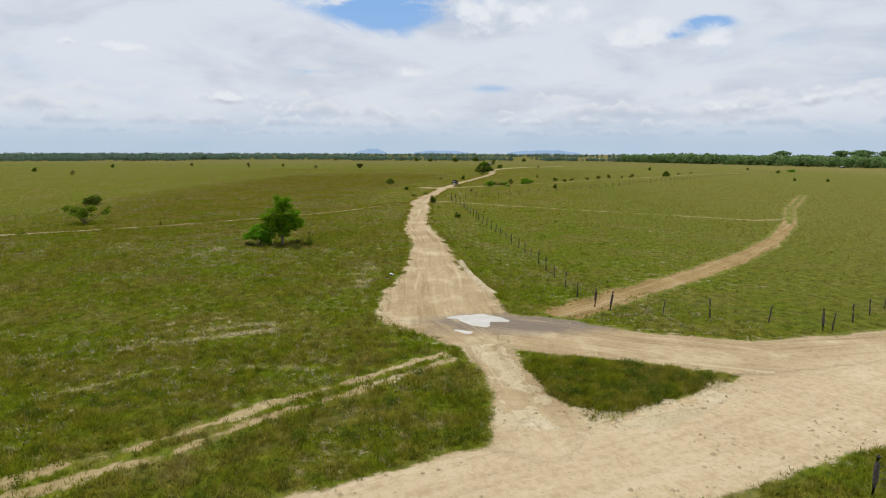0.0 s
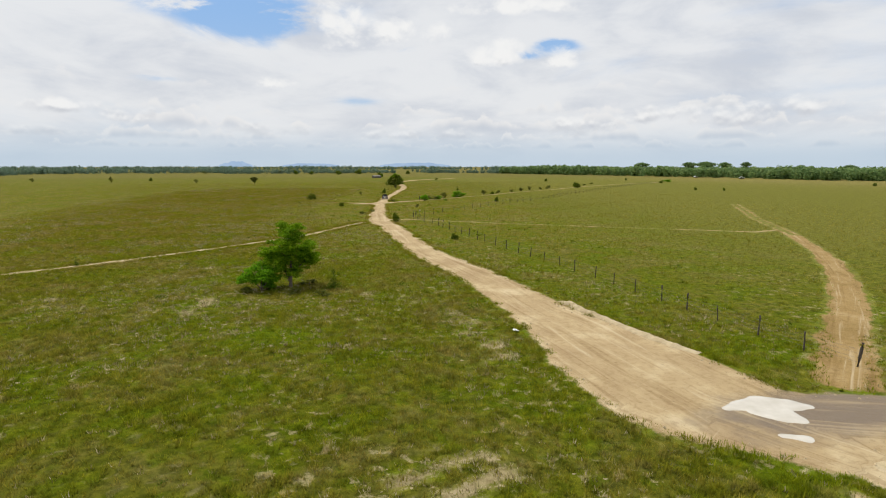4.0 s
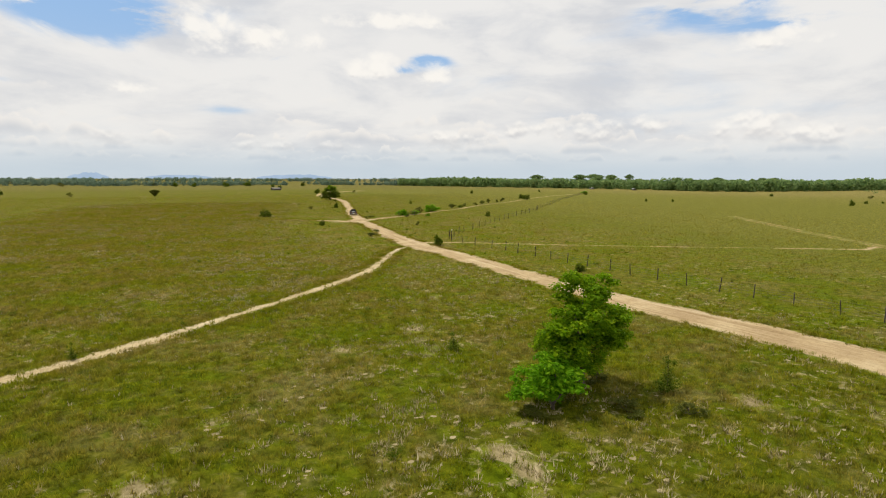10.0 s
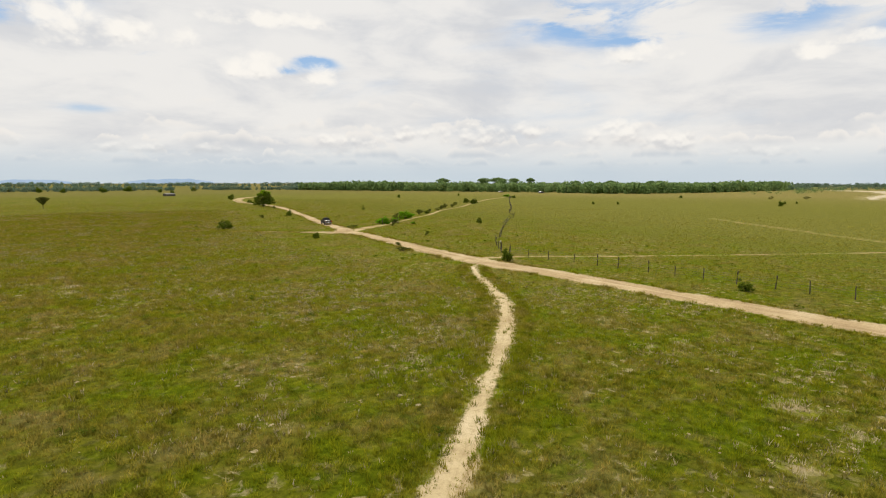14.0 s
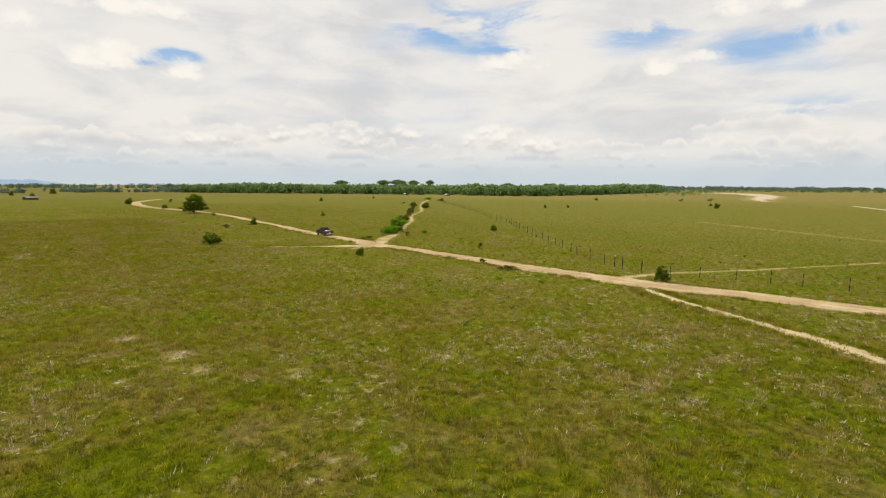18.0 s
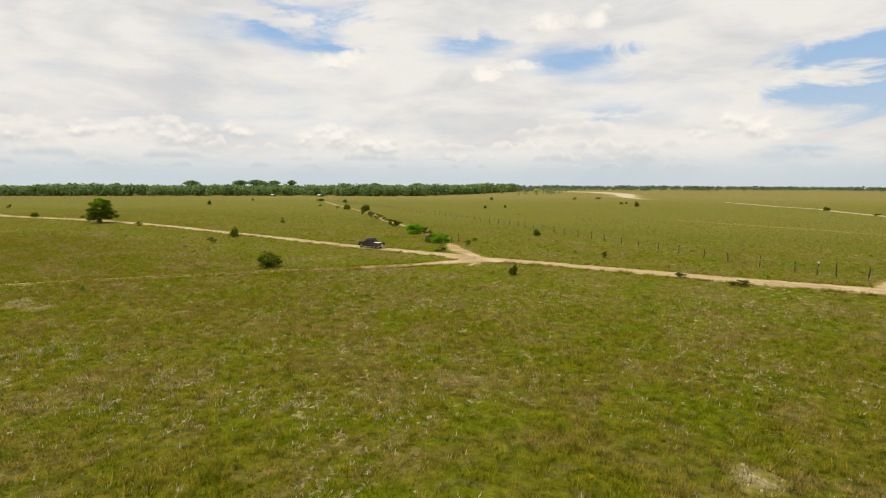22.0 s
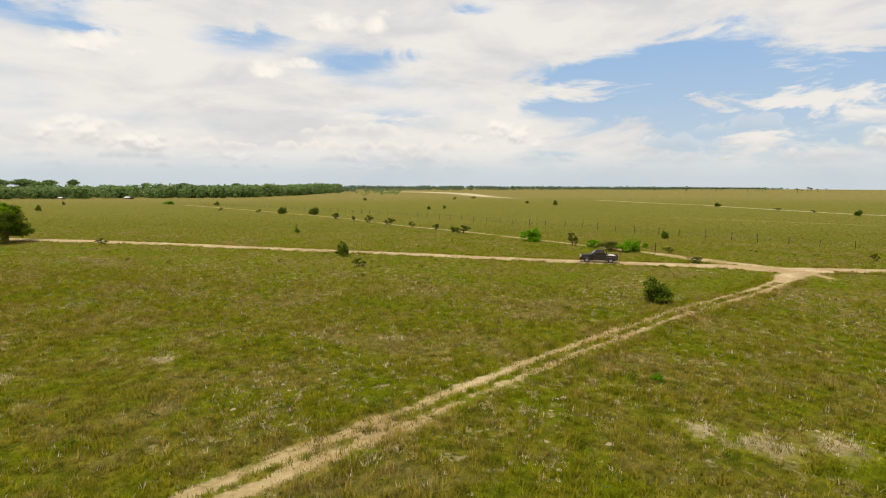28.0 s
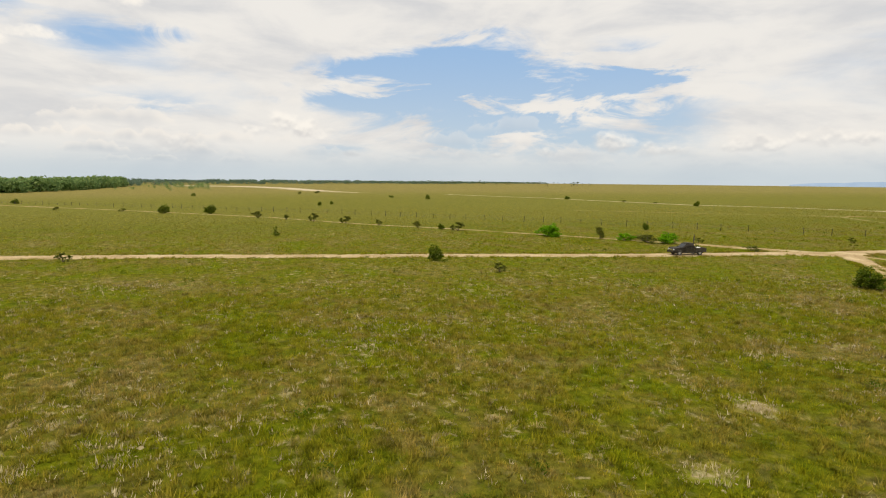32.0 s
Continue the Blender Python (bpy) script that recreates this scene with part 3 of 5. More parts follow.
def sand_mesh(name, strips, cell, ragged, material, lift=0.03, relief=0.03, gaps=0.0, seed=5, rim=0.6):
    """A sheet of sand with uneven edges over the strips."""
    pts = np.array([p for s in strips for p in s])
    pad = pts[:, 2].max() + 2
    xs = np.arange(pts[:, 0].min() - pad, pts[:, 0].max() + pad, cell)
    ys = np.arange(pts[:, 1].min() - pad, pts[:, 1].max() + pad, cell)
    gx, gy = np.meshgrid(xs, ys)

    def sdf(x, y):
        d = strip_sdf(x, y, strips[0])
        for s in strips[1:]:
            d = np.minimum(d, strip_sdf(x, y, s))
        d = d + (vnoise(x, y, 2.6, seed, 3) - 0.5) * 2 * ragged
        d = d + (vnoise(x, y, 0.7, seed + 4, 2) - 0.5) * ragged
        d = d - rim
        if gaps:
            d = d + np.maximum(0, vnoise(x, y, 1.0, seed + 9, 3) - 0.55) * gaps
        return d

    near = np.zeros(gx.shape, bool)
    for s in strips:
        near |= strip_sdf(gx, gy, s) < rim + ragged * 1.2 + 2 * cell
    d = np.full(gx.shape, 9.0)
    d[near] = sdf(gx[near], gy[near])
    cells = (d[:-1, :-1] < 0) | (d[1:, :-1] < 0) | (d[:-1, 1:] < 0) | (d[1:, 1:] < 0)
    e = 0.05
    px, py, pd = gx.copy(), gy.copy(), d.copy()
    move = (d > 0) & near
    for _ in range(2):
        x, y = px[move], py[move]
        dd = sdf(x, y)
        ux, uy = (sdf(x + e, y) - dd) / e, (sdf(x, y + e) - dd) / e
        n2 = np.maximum(ux * ux + uy * uy, 0.3)
        st = np.clip(dd / n2, -cell, cell) * 0.9
        px[move], py[move] = x - ux * st, y - uy * st
    inside = np.clip((-d - rim * .5) / 0.5, 0, 1)
    z = ground_z(px, py) + lift * np.clip(inside * 2, 0, 1) + 0.008 + relief * inside * (vnoise(px, py, 1.3, seed + 3, 3) - 0.5) * 2
    idx = -np.ones(gx.shape, np.int64)
    used = np.zeros(gx.shape, bool)
    for a, b in ((slice(None, -1), slice(None, -1)), (slice(1, None), slice(None, -1)), (slice(None, -1), slice(1, None)), (slice(1, None), slice(1, None))):
        used[a, b] |= cells
    idx[used] = np.arange(used.sum())
    q = np.stack([idx[:-1, :-1], idx[:-1, 1:], idx[1:, 1:], idx[1:, :-1]], -1)[cells]
    me = mesh_np(name, np.stack([px[used], py[used], z[used]], -1), q, material, True)
    uv = strip_uv(px[used], py[used], strips)
    dist = np.where(move, 0.0, d)[used] + rim
    me.attributes.new("rim", "FLOAT", "POINT").data.foreach_set("value", dist.astype(np.float32))
    me.uv_layers.new(name="UVMap").uv.foreach_set("vector", uv[q.ravel()].astype(np.float32).ravel())
    return me


# ---- plan: roads and tracks, as points (x, y, half width) ----
MAIN = [(2.5, 39.5, 3.6), (0.0, 44.5, 5.4), (-0.4, 51, 5.2), (-0.6, 58, 3.9), (-1.3, 64, 3.0), (-1.4, 70, 2.8), (-2.4, 82, 2.6), (-4.6, 96, 2.2),
        (-5.1, 110, 2.1), (-5.1, 121, 2.2), (-5.2, 132, 2.2), (-6.2, 140, 2.4), (-5.4, 150, 2.3), (-4.6, 160, 2.0), (-3.2, 168, 1.9),
        (-2.0, 177, 1.7), (-0.5, 188, 1.8), (-0.9, 196, 2.2), (2.0, 202, 1.8), (3.3, 210, 1.6), (5.6, 222, 1.5), (9.8, 238, 1.5),
        (12.2, 247, 1.5), (16.4, 265, 1.5), (22.4, 288, 1.6), (26.2, 307, 1.8), (28.5, 325, 1.8)]
MAIN_FAR = [(28.5, 324, 1.8), (30.5, 345, 1.9), (33, 382, 2.2), (44, 425, 2.4), (66, 488, 2.6), (98, 550, 2.6), (130, 605, 2.6)]
SIDE = [(2, 41.5, 3.8), (8, 39.0, 4.0), (14, 36.4, 3.1), (22, 34.0, 3.6), (34, 36.0, 4.0), (60, 44, 3.0)]
LOWER = [(-40, 2.5, 3.0), (-16, 11.8, 3.2), (-6, 15.8, 3.3), (2, 19.8, 3.4), (10.5, 23.2, 3.3), (17, 26.2, 3.6), (24, 29.6, 5.2), (36, 34.8, 5.0), (60, 43, 3.4), (84, 56.5, 1.6)]
LINK = [(3.0, 36.5, 1.9), (3.7, 32.5, 1.35), (4.3, 29.0, 1.5), (4.9, 25.6, 2.4), (5.0, 23.0, 3.0)]
APPROACH = [(-3, 193.4, 0.6), (-7.0, 193.6, 0.5)]
MOUTH = [(-1.0, 192.5, 1.6), (-5.5, 197.6, 1.4), (-9.5, 200.5, 0.8)]
WEST_TRACK = [(0.4, 34.6, 0), (-2.9, 31.8, 0), (-5.8, 29.3, 0), (-8.5, 27.3, 0), (-12.5, 23.5, 0), (-16.5, 20.6, 0), (-28, 11.5, 0), (-48, -4, 0)]
PATH_W = [(-7.5, 141.5, .8), (-10.6, 139.4, .7), (-13.6, 135.0, .75), (-17.2, 128.6, .8), (-21.6, 121.5, .85), (-26.7, 115.8, .85), (-33, 110, .8),
          (-39, 104.8, .8), (-43.8, 100.7, .85), (-50, 96, .9), (-60, 90, .9), (-78, 80, .9)]
TRACK_N = [(-8.5, 199.6, 0), (-14.9, 205.8, 0), (-21.4, 213.2, 0), (-26, 218.2, 0), (-32, 224, 0), (-37.2, 229, 0), (-41.6, 232.9, 0), (-47.4, 238, 0),
           (-54, 243.8, 0), (-64, 252.5, 0), (-82, 268, 0)]
GATE_TRACK = [(0, 195, 1.6), (4.5, 199, 1.6), (9.6, 203, 1.4), (16, 206.6, .9), (22, 211.8, .8), (30, 217.8, .7), (37, 224, .7), (50, 234, .65), (68, 252, .7),
              (94, 271, .7), (130, 305, .8), (172, 343, .9), (240, 400, 1.2)]
DITCH = [(-3, 145.5, .9), (3, 143.2, .55), (14.5, 135, .5), (27, 127.3, .45), (41, 119, .4), (48, 115, .45), (61, 107.3, .7), (66, 108.5, .9)]
RED_TRACK = [(x, y, 0) for x, y in ((10.4, 44.8), (14, 47.8), (16, 49.6), (20, 53), (24.8, 57), (30.1, 61.7), (39.5, 70.8), (47, 79), (52.6, 86), (63.5, 100.8), (70.6, 112), (81, 129),
                                    (91.5, 143.5), (110, 169.5), (135, 201), (183, 258))]
FAR_ROAD = [(318, 146, 1.4), (250, 125, 1.4), (226, 112, 1.3), (200, 110, 1.2), (171, 103, 1.3), (137, 94, 1.4), (114, 72, 1.3), (81, 57, 1.2)]
CLEARING = [(372, 200, 1.0), (430, 216, 4), (520, 230, 9), (600, 240, 10), (780, 300, 16), (900, 380, 20)]

all_sand = [MAIN, SIDE, LOWER, LINK, MOUTH, [(x, y, w - .3) for x, y, w in PATH_W], [(x, y, w - .3) for x, y, w in GATE_TRACK], [(x, y, .15) for x, y, w in DITCH]] + [shifted(WEST_TRACK, o, .02) for o in (-.62, .62)] + \
    [shifted(TRACK_N, o, .02) for o in (-.62, .62)] + [[(x, y, .75) for x, y, w in RED_TRACK[:10]]] + [shifted(RED_TRACK[9:], o, .05) for o in (-.8, .8)]

# ground: rings of growing width round the middle of the road
rings = np.concatenate([np.linspace(0, 400, 41), np.geomspace(415, 4600, 36)])
ang = np.linspace(0, 2 * np.pi, 145)[:-1]
rr, aa = np.meshgrid(rings[1:], ang, indexing="ij")
vx, vy = rr * np.cos(aa), 150 + rr * np.sin(aa)
gverts = np.concatenate([[[0, 150, 0]], np.stack([vx, vy, ground_z(vx, vy)], -1).reshape(-1, 3)])
ia = np.arange(len(rings) - 2)[:, None] * 144 + 1
ja = np.arange(144)[None]
jb = (ja + 1) % 144
gq = np.stack([ia + ja, ia + 144 + ja, ia + 144 + jb, ia + jb], -1).reshape(-1, 4)
gt = np.stack([np.zeros(144, int), 1 + ja[0], 1 + jb[0], 1 + jb[0]], -1)[:, :3]
me = bpy.data.meshes.new("ground")
me.from_pydata(gverts.tolist(), [], gq.tolist() + gt.tolist())
me.materials.append(M_GROUND)
me.polygons.foreach_set("use_smooth", np.full(len(me.polygons), True))
tagged(new("ground", me), "flat green savanna pasture with bare sandy spots", "ground", kind="structure")

# roads
tagged(new("road", sand_mesh("road", [MAIN, SIDE, LOWER, LINK, MOUTH], 0.4, 0.38, M_ROAD, 0.04, 0.03)), "pale packed sand road with wheel ruts and ragged grass edges", "road", kind="structure")
SAND_LINK = [(3.2, 36.0, .8), (3.7, 32.5, .9), (4.4, 29.0, 1.1), (5.4, 26.0, 1.5), (9.0, 25.4, 1.0), (13.5, 27.6, .8), (16.5, 29.6, .6)]
tagged(new("road_loose_sand", sand_mesh("road_loose_sand", [SAND_LINK], 0.2, 0.5, M_LOOSE, 0.045, 0.05, 0.8, 17)), "loose churned pale sand between the roads", "sand", kind="structure")
tagged(new("road_far", sand_mesh("road_far", [MAIN_FAR], 0.8, 0.3, M_ROAD, 0.04, 0.0)), "pale sand road winding away over the plain", "road", kind="structure")
tagged(new("track_west", sand_mesh("track_west", [shifted(WEST_TRACK, o, .30) for o in (-.66, .66)], 0.16, 0.5, M_TRACK, 0.02, 0.03, 1.6, 21)), "two sandy wheel ruts through the grass", "track", kind="structure")
tagged(new("path_west", sand_mesh("path_west", [[(x, y, w - .08) for x, y, w in PATH_W]], 0.2, 0.42, M_PATH, 0.02, 0.03, 1.0, 31)), "bare pale sand path with grass tufts in it", "path", kind="structure")
tagged(new("track_north", sand_mesh("track_north", [shifted(TRACK_N, o, .42) for o in (-.60, .60)], 0.16, 0.5, M_TRACK, 0.02, 0.03, 1.6, 41)), "two sandy wheel ruts through dry grass", "track", kind="structure")
tagged(new("track_gate", sand_mesh("track_gate", [[(x, y, w if k < 3 else w - .2) for k, (x, y, w) in enumerate(GATE_TRACK)], APPROACH], 0.4, 0.4, M_TRACK, 0.03, 0.02, 1.8, 51)), "sandy farm track leading off through the fence", "track", kind="structure")
tagged(new("path_ditch", sand_mesh("path_ditch", [[(x, y, w - .2) for x, y, w in DITCH]], 0.25, 0.3, M_TRACK, 0.03, 0.02, 1.7, 61)), "narrow pale sand path across the pasture", "path", kind="structure")
tagged(new("track_east", sand_mesh("track_east", [[(x, y, 1.9 - .09 * k) for k, (x, y, w) in enumerate(RED_TRACK[:10])]] + [shifted(RED_TRACK[9:14], o, .15) for o in (-.85, .85)], 0.4, 0.5, M_REDTRACK, 0.02, 0.03, 0.9, 71)), "ochre earth track curving over the dry pasture", "track", kind="structure")
tagged(new("track_east_ruts", sand_mesh("track_east_ruts", [shifted(RED_TRACK[4:14], o, -.28) for o in (-.95, .95)], 0.25, 0.3, M_RUT, 0.05, 0.02, 1.6, 75)), "pale sandy wheel ruts along the edges of an earth track", "track", kind="structure")
tagged(new("road_east", sand_mesh("road_east", [FAR_ROAD], 0.8, 0.5, M_PALE, 0.04, 0.0, 1.5, 81)), "distant pale sand road over the plain", "road", kind="structure")
ARCS = [[(-22.2, 28.0, .3), (-20.0, 29.7, .3), (-18.0, 31.8, .35), (-16.0, 32.9, .25)], [(-12.2, 33.0, .2), (-10.0, 32.7, .3), (-8.3, 32.3, .2)],
        [(-22.5, 35.5, .3), (-18.4, 37.3, .4), (-14.2, 39.5, .45), (-13.0, 39.9, .3)], [(-17.5, 40.0, .25), (-15.2, 41.1, .45), (-13.4, 41.4, .35)]]
tagged(new("bare_arcs", sand_mesh("bare_arcs", [[(x, y, w * .55) for x, y, w in s] for s in ARCS], 0.14, 0.45, M_SPOT, 0.012, 0.01, 3.0, 93, 0.55)), "broken arcs of bare sand left by turning wheels", "bare ground", kind="structure")
PATCHES = [(-30.5, 72.8, 0.42), (-31.2, 69.3, 0.48), (-9.1, 64.6, 0.42), (-8.9, 61.5, 0.54), (-9.4, 58.8, 0.42), (-8.1, 55.6, 0.48), (-8.2, 53.2, 0.42), (-15.4, 73.4, 0.24),
           (-30.8, 74.2, 0.42), (-31.6, 70.6, 0.36), (-26.3, 94.1, 0.3), (-27.5, 88.9, 0.24), (-45.1, 77.9, 0.36), (-42.1, 82.9, 0.24), (-27.8, 90.9, 0.36), (-27, 94.6, 0.3), (-33.1, 91.6, 0.3), (-20.5, 104.1, 0.24), (-23.3, 104.9, 0.24), (-49.3, 222.5, 0.42), (-49.1, 219.4, 0.54), (-47.8, 224.8, 0.3), (-34.4, 240.1, 0.3), (-54.6, 155.5, 0.36), (-54.9, 151.5, 0.42),
           (-51.4, 146.1, 0.42), (-42.8, 141.6, 0.36), (-55.6, 162.3, 0.3), (-62.9, 168.1, 0.3), (-44.1, 260.4, 0.42), (-39.7, 253.6, 0.36)]
tagged(new("bare_sand", sand_mesh("bare_sand", [[(x, y, r), (x + .6 * r, y + .9 * r, r * .7)] for x, y, r in PATCHES], 0.15, 0.7, M_SPOT, 0.012, 0.01, 3.0, 95, 0.7)), "scattered bare pale sand spots among the grass", "bare ground", kind="structure")
tagged(new("clearing", sand_mesh("clearing", [CLEARING], 4.0, 7.0, M_PALE, 0.25, 0.0, 0, 91, 5.0)), "bare pale sand clearing far off on the plain", "clearing", kind="structure")

# ---- backdrop: hazy hills on the horizon ----
def hills(name, az0, az1, height, seed, label):
    far = 4450
    a = np.radians(np.linspace(az0, az1, 60))
    u = np.linspace(0, 1, 60)
    top = height * np.sin(np.pi * u) ** 0.8 * (0.45 + 0.9 * vnoise(u * 9, u * 0, 1.0, seed, 4))
    x, y = -np.sin(a) * far, np.cos(a) * far
    zb = ground_z(x, y)
    v = np.concatenate([np.stack([x, y, zb - 12], -1), np.stack([x, y, 13 + zb * 0 + top - 24], -1), np.stack([x * 1.03, y * 1.03, zb - 12], -1)])
    i = np.arange(59)
    q = np.concatenate([np.stack([i, i + 1, i + 61, i + 60], -1), np.stack([i + 60, i + 61, i + 121, i + 120], -1)])
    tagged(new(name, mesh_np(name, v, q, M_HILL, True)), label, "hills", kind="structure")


# air haze imitated by emission: the hills glow blue-grey by themselves
M_HILL, hn, hl, hb = mat("haze_glow_hills")
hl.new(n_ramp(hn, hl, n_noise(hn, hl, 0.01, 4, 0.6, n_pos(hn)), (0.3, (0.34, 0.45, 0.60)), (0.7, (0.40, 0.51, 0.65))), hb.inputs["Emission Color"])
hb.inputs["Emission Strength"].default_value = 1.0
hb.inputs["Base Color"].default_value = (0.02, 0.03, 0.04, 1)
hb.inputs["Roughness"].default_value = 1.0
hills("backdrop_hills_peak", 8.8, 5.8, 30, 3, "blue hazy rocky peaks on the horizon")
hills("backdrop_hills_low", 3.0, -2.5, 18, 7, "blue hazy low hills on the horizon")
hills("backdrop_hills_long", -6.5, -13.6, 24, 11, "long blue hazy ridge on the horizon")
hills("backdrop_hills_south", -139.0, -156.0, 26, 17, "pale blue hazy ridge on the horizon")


# ---- plants ----
def leaf_quads(rng, lumps, count, size, upright=0.3, shell=0.45):
    """Small pointed leaves over rounded lumps (x, y, z, rx, ry, rz)."""
    lumps = np.asarray(lumps, float)
    w = (lumps[:, 3] * lumps[:, 4] * lumps[:, 5]) ** (2 / 3)
    k = rng.choice(len(lumps), count, p=w / w.sum())
    d = rng.normal(size=(count, 3))
    d /= np.linalg.norm(d, axis=1, keepdims=True)
    c = lumps[k, :3] + d * lumps[k, 3:] * (rng.random((count, 1)) ** shell) * rng.uniform(0.8, 1.12, (count, 1))
    c[:, 2] = np.maximum(c[:, 2], 0.03)
    nrm = d * 0.7 + rng.normal(size=(count, 3)) * 0.6 + [0, 0, upright]
    nrm /= np.linalg.norm(nrm, axis=1, keepdims=True)
    along = np.cross(nrm, rng.normal(size=(count, 3)))
    along /= np.linalg.norm(along, axis=1, keepdims=True)
    across = np.cross(nrm, along)
    ln = size * rng.uniform(0.6, 1.3, (count, 1))
    droop = nrm * ln * -0.18
    v = np.stack([c - along * ln * 0.5, c + across * ln * 0.28 + droop * -0.4, c + along * ln * 0.5 + droop, c - across * ln * 0.28 + droop * -0.4], 1).reshape(-1, 3)
    return v, np.arange(count * 4).reshape(-1, 4)


def limb(points, radii, sides=7):
    """A tapered, bent limb through the points."""
    v, f = [], []
    for k, (p, r) in enumerate(zip(points, radii)):
        p = Vector(p)
        way = (Vector(points[min(k + 1, len(points) - 1)]) - Vector(points[max(k - 1, 0)])).normalized()
        q = way.to_track_quat("Z", "Y")
        for s in range(sides):
            t = 2 * math.pi * s / sides
            v.append(p + q @ Vector((math.cos(t) * r, math.sin(t) * r, 0)))
        if k:
            o = (k - 1) * sides
            f += [(o + s, o + (s + 1) % sides, o + sides + (s + 1) % sides, o + sides + s) for s in range(sides)]
    return mesh_np("limb", [tuple(p) for p in v], f, M_BARK, True)


def clumped(rng, lumps, count, r0, r1):
    """Breaks the rounded lumps up into many small leafy clumps that sit in their outer half."""
    lumps = np.asarray(lumps, float)
    w = (lumps[:, 3] * lumps[:, 4] * lumps[:, 5]) ** (2 / 3)
    k = rng.choice(len(lumps), count, p=w / w.sum())
    d = rng.normal(size=(count, 3))
    d /= np.linalg.norm(d, axis=1, keepdims=True)
    c = lumps[k, :3] + d * lumps[k, 3:] * rng.uniform(.45, 1.02, (count, 1))
    r = rng.uniform(r0, r1, (count, 1))
    return np.concatenate([c, r, r, r * rng.uniform(.5, .8, (count, 1))], 1)


def plant(name, label, category, lumps, leaves, size, leaf_mat, stems, group="", seed=1, shell=0.45, clumps=None, upright=0.8):
    """A tree or shrub standing at the origin: stems are lists of points with their radii."""
    rng = np.random.default_rng(seed)
    if clumps:
        lumps = clumped(rng, lumps, *clumps)
    root = tagged(new(name), label, category, group)
    for k, (pts, rad) in enumerate(stems):
        part("trunk" if k == 0 else "branch", limb(pts, rad), M_BARK, root)
    part("crown", mesh_np("crown", *leaf_quads(rng, lumps, leaves, size, upright, shell), leaf_mat), leaf_mat, root)
    return root


def place(ob, x, y, turn=0.0, sx=1.0, sz=1.0):
    ob.matrix_basis = Matrix.Translation((x, y, float(ground_z(x, y)) - 0.02)) @ Matrix.Rotation(radians(turn), 4, "Z") @ Matrix.Diagonal((sx, sx, sz, 1))
    return ob


def put_copy(ob, x, y, turn, sx, sz, label=""):
    made = copy_thing(ob, Matrix.Identity(4))
    place(made, x, y, turn, sx, sz)
    if label:
        tagged(made, label)
    return made


# the large bright tree beside the road and the low one at its foot
big = plant("tree", "broad bright green leafy tree standing alone in the pasture", "tree",
            [(0.1, 0, 2.3, 1.5, 1.5, .8), (-.4, 0, 1.5, 1.1, 1.1, .6), (0.9, 0.2, 2.6, 1.5, 1.4, .9), (-.9, 0, 2.7, 1.3, 1.4, .9), (0.2, 0.5, 3.7, 1.9, 1.8, 1.1), (-.7, -.4, 4.4, 1.3, 1.3, 1.0),
             (0.8, -.3, 4.5, 1.3, 1.3, .9), (0.0, 0.2, 5.5, 1.25, 1.2, .9), (-.5, 0.3, 6.3, .7, .7, .5), (0.5, -.1, 6.2, .8, .8, .55), (1.7, 0, 3.3, .8, .9, .6), (-1.7, .2, 3.6, .7, .7, .6)],
            19000, 0.19, M_LEAF_TREE,
            [([(0, 0, 0), (0.05, 0, 1.1), (0.1, .05, 2.6), (0.0, 0.1, 4.4), (0.05, 0.1, 5.9)], [.16, .13, .10, .06, .02]),
             ([(0.05, 0, 1.2), (0.7, .2, 2.1), (1.5, .1, 3.2)], [.08, .05, .02]), ([(0.05, 0, 1.3), (-.7, 0, 2.2), (-1.5, .2, 3.4)], [.08, .05, .02]),
             ([(0.1, .05, 2.6), (0.6, -.3, 3.6), (.9, -.4, 4.9)], [.06, .04, .015]), ([(0.1, .05, 2.7), (-.5, -.3, 3.7), (-.8, -.4, 4.8)], [.06, .04, .015]),
             ([(0, 0, .4), (-.25, .1, 1.3), (-.6, .3, 2.3)], [.07, .05, .03])], seed=4, clumps=(210, .28, .55))
place(big, -23.1, 78.5, 0, 1.28, 1.0)
low = plant("tree", "low bushy bright green tree growing close beside a taller tree", "tree",
            [(0, 0, 1.0, 1.3, 1.2, .8), (-.8, .1, 1.0, 1.0, .9, .7), (.7, -.2, 1.2, .9, .9, .8), (0, 0.1, 1.7, .9, .9, .6), (.3, .4, .7, 1.1, .9, .5)], 5000, 0.19, M_LEAF_BRIGHT,
            [([(0, 0, 0), (0, 0, .7), (.1, 0, 1.6)], [.07, .05, .02]), ([(0, 0, .2), (-.5, 0, .8), (-.9, .1, 1.2)], [.045, .03, .012]), ([(0, 0, .2), (.5, -.1, .9), (.8, -.2, 1.4)], [.045, .03, .012])], seed=9, clumps=(60, .24, .46))
place(low, -25.9, 77.3, 0, 1.45, 1.3)
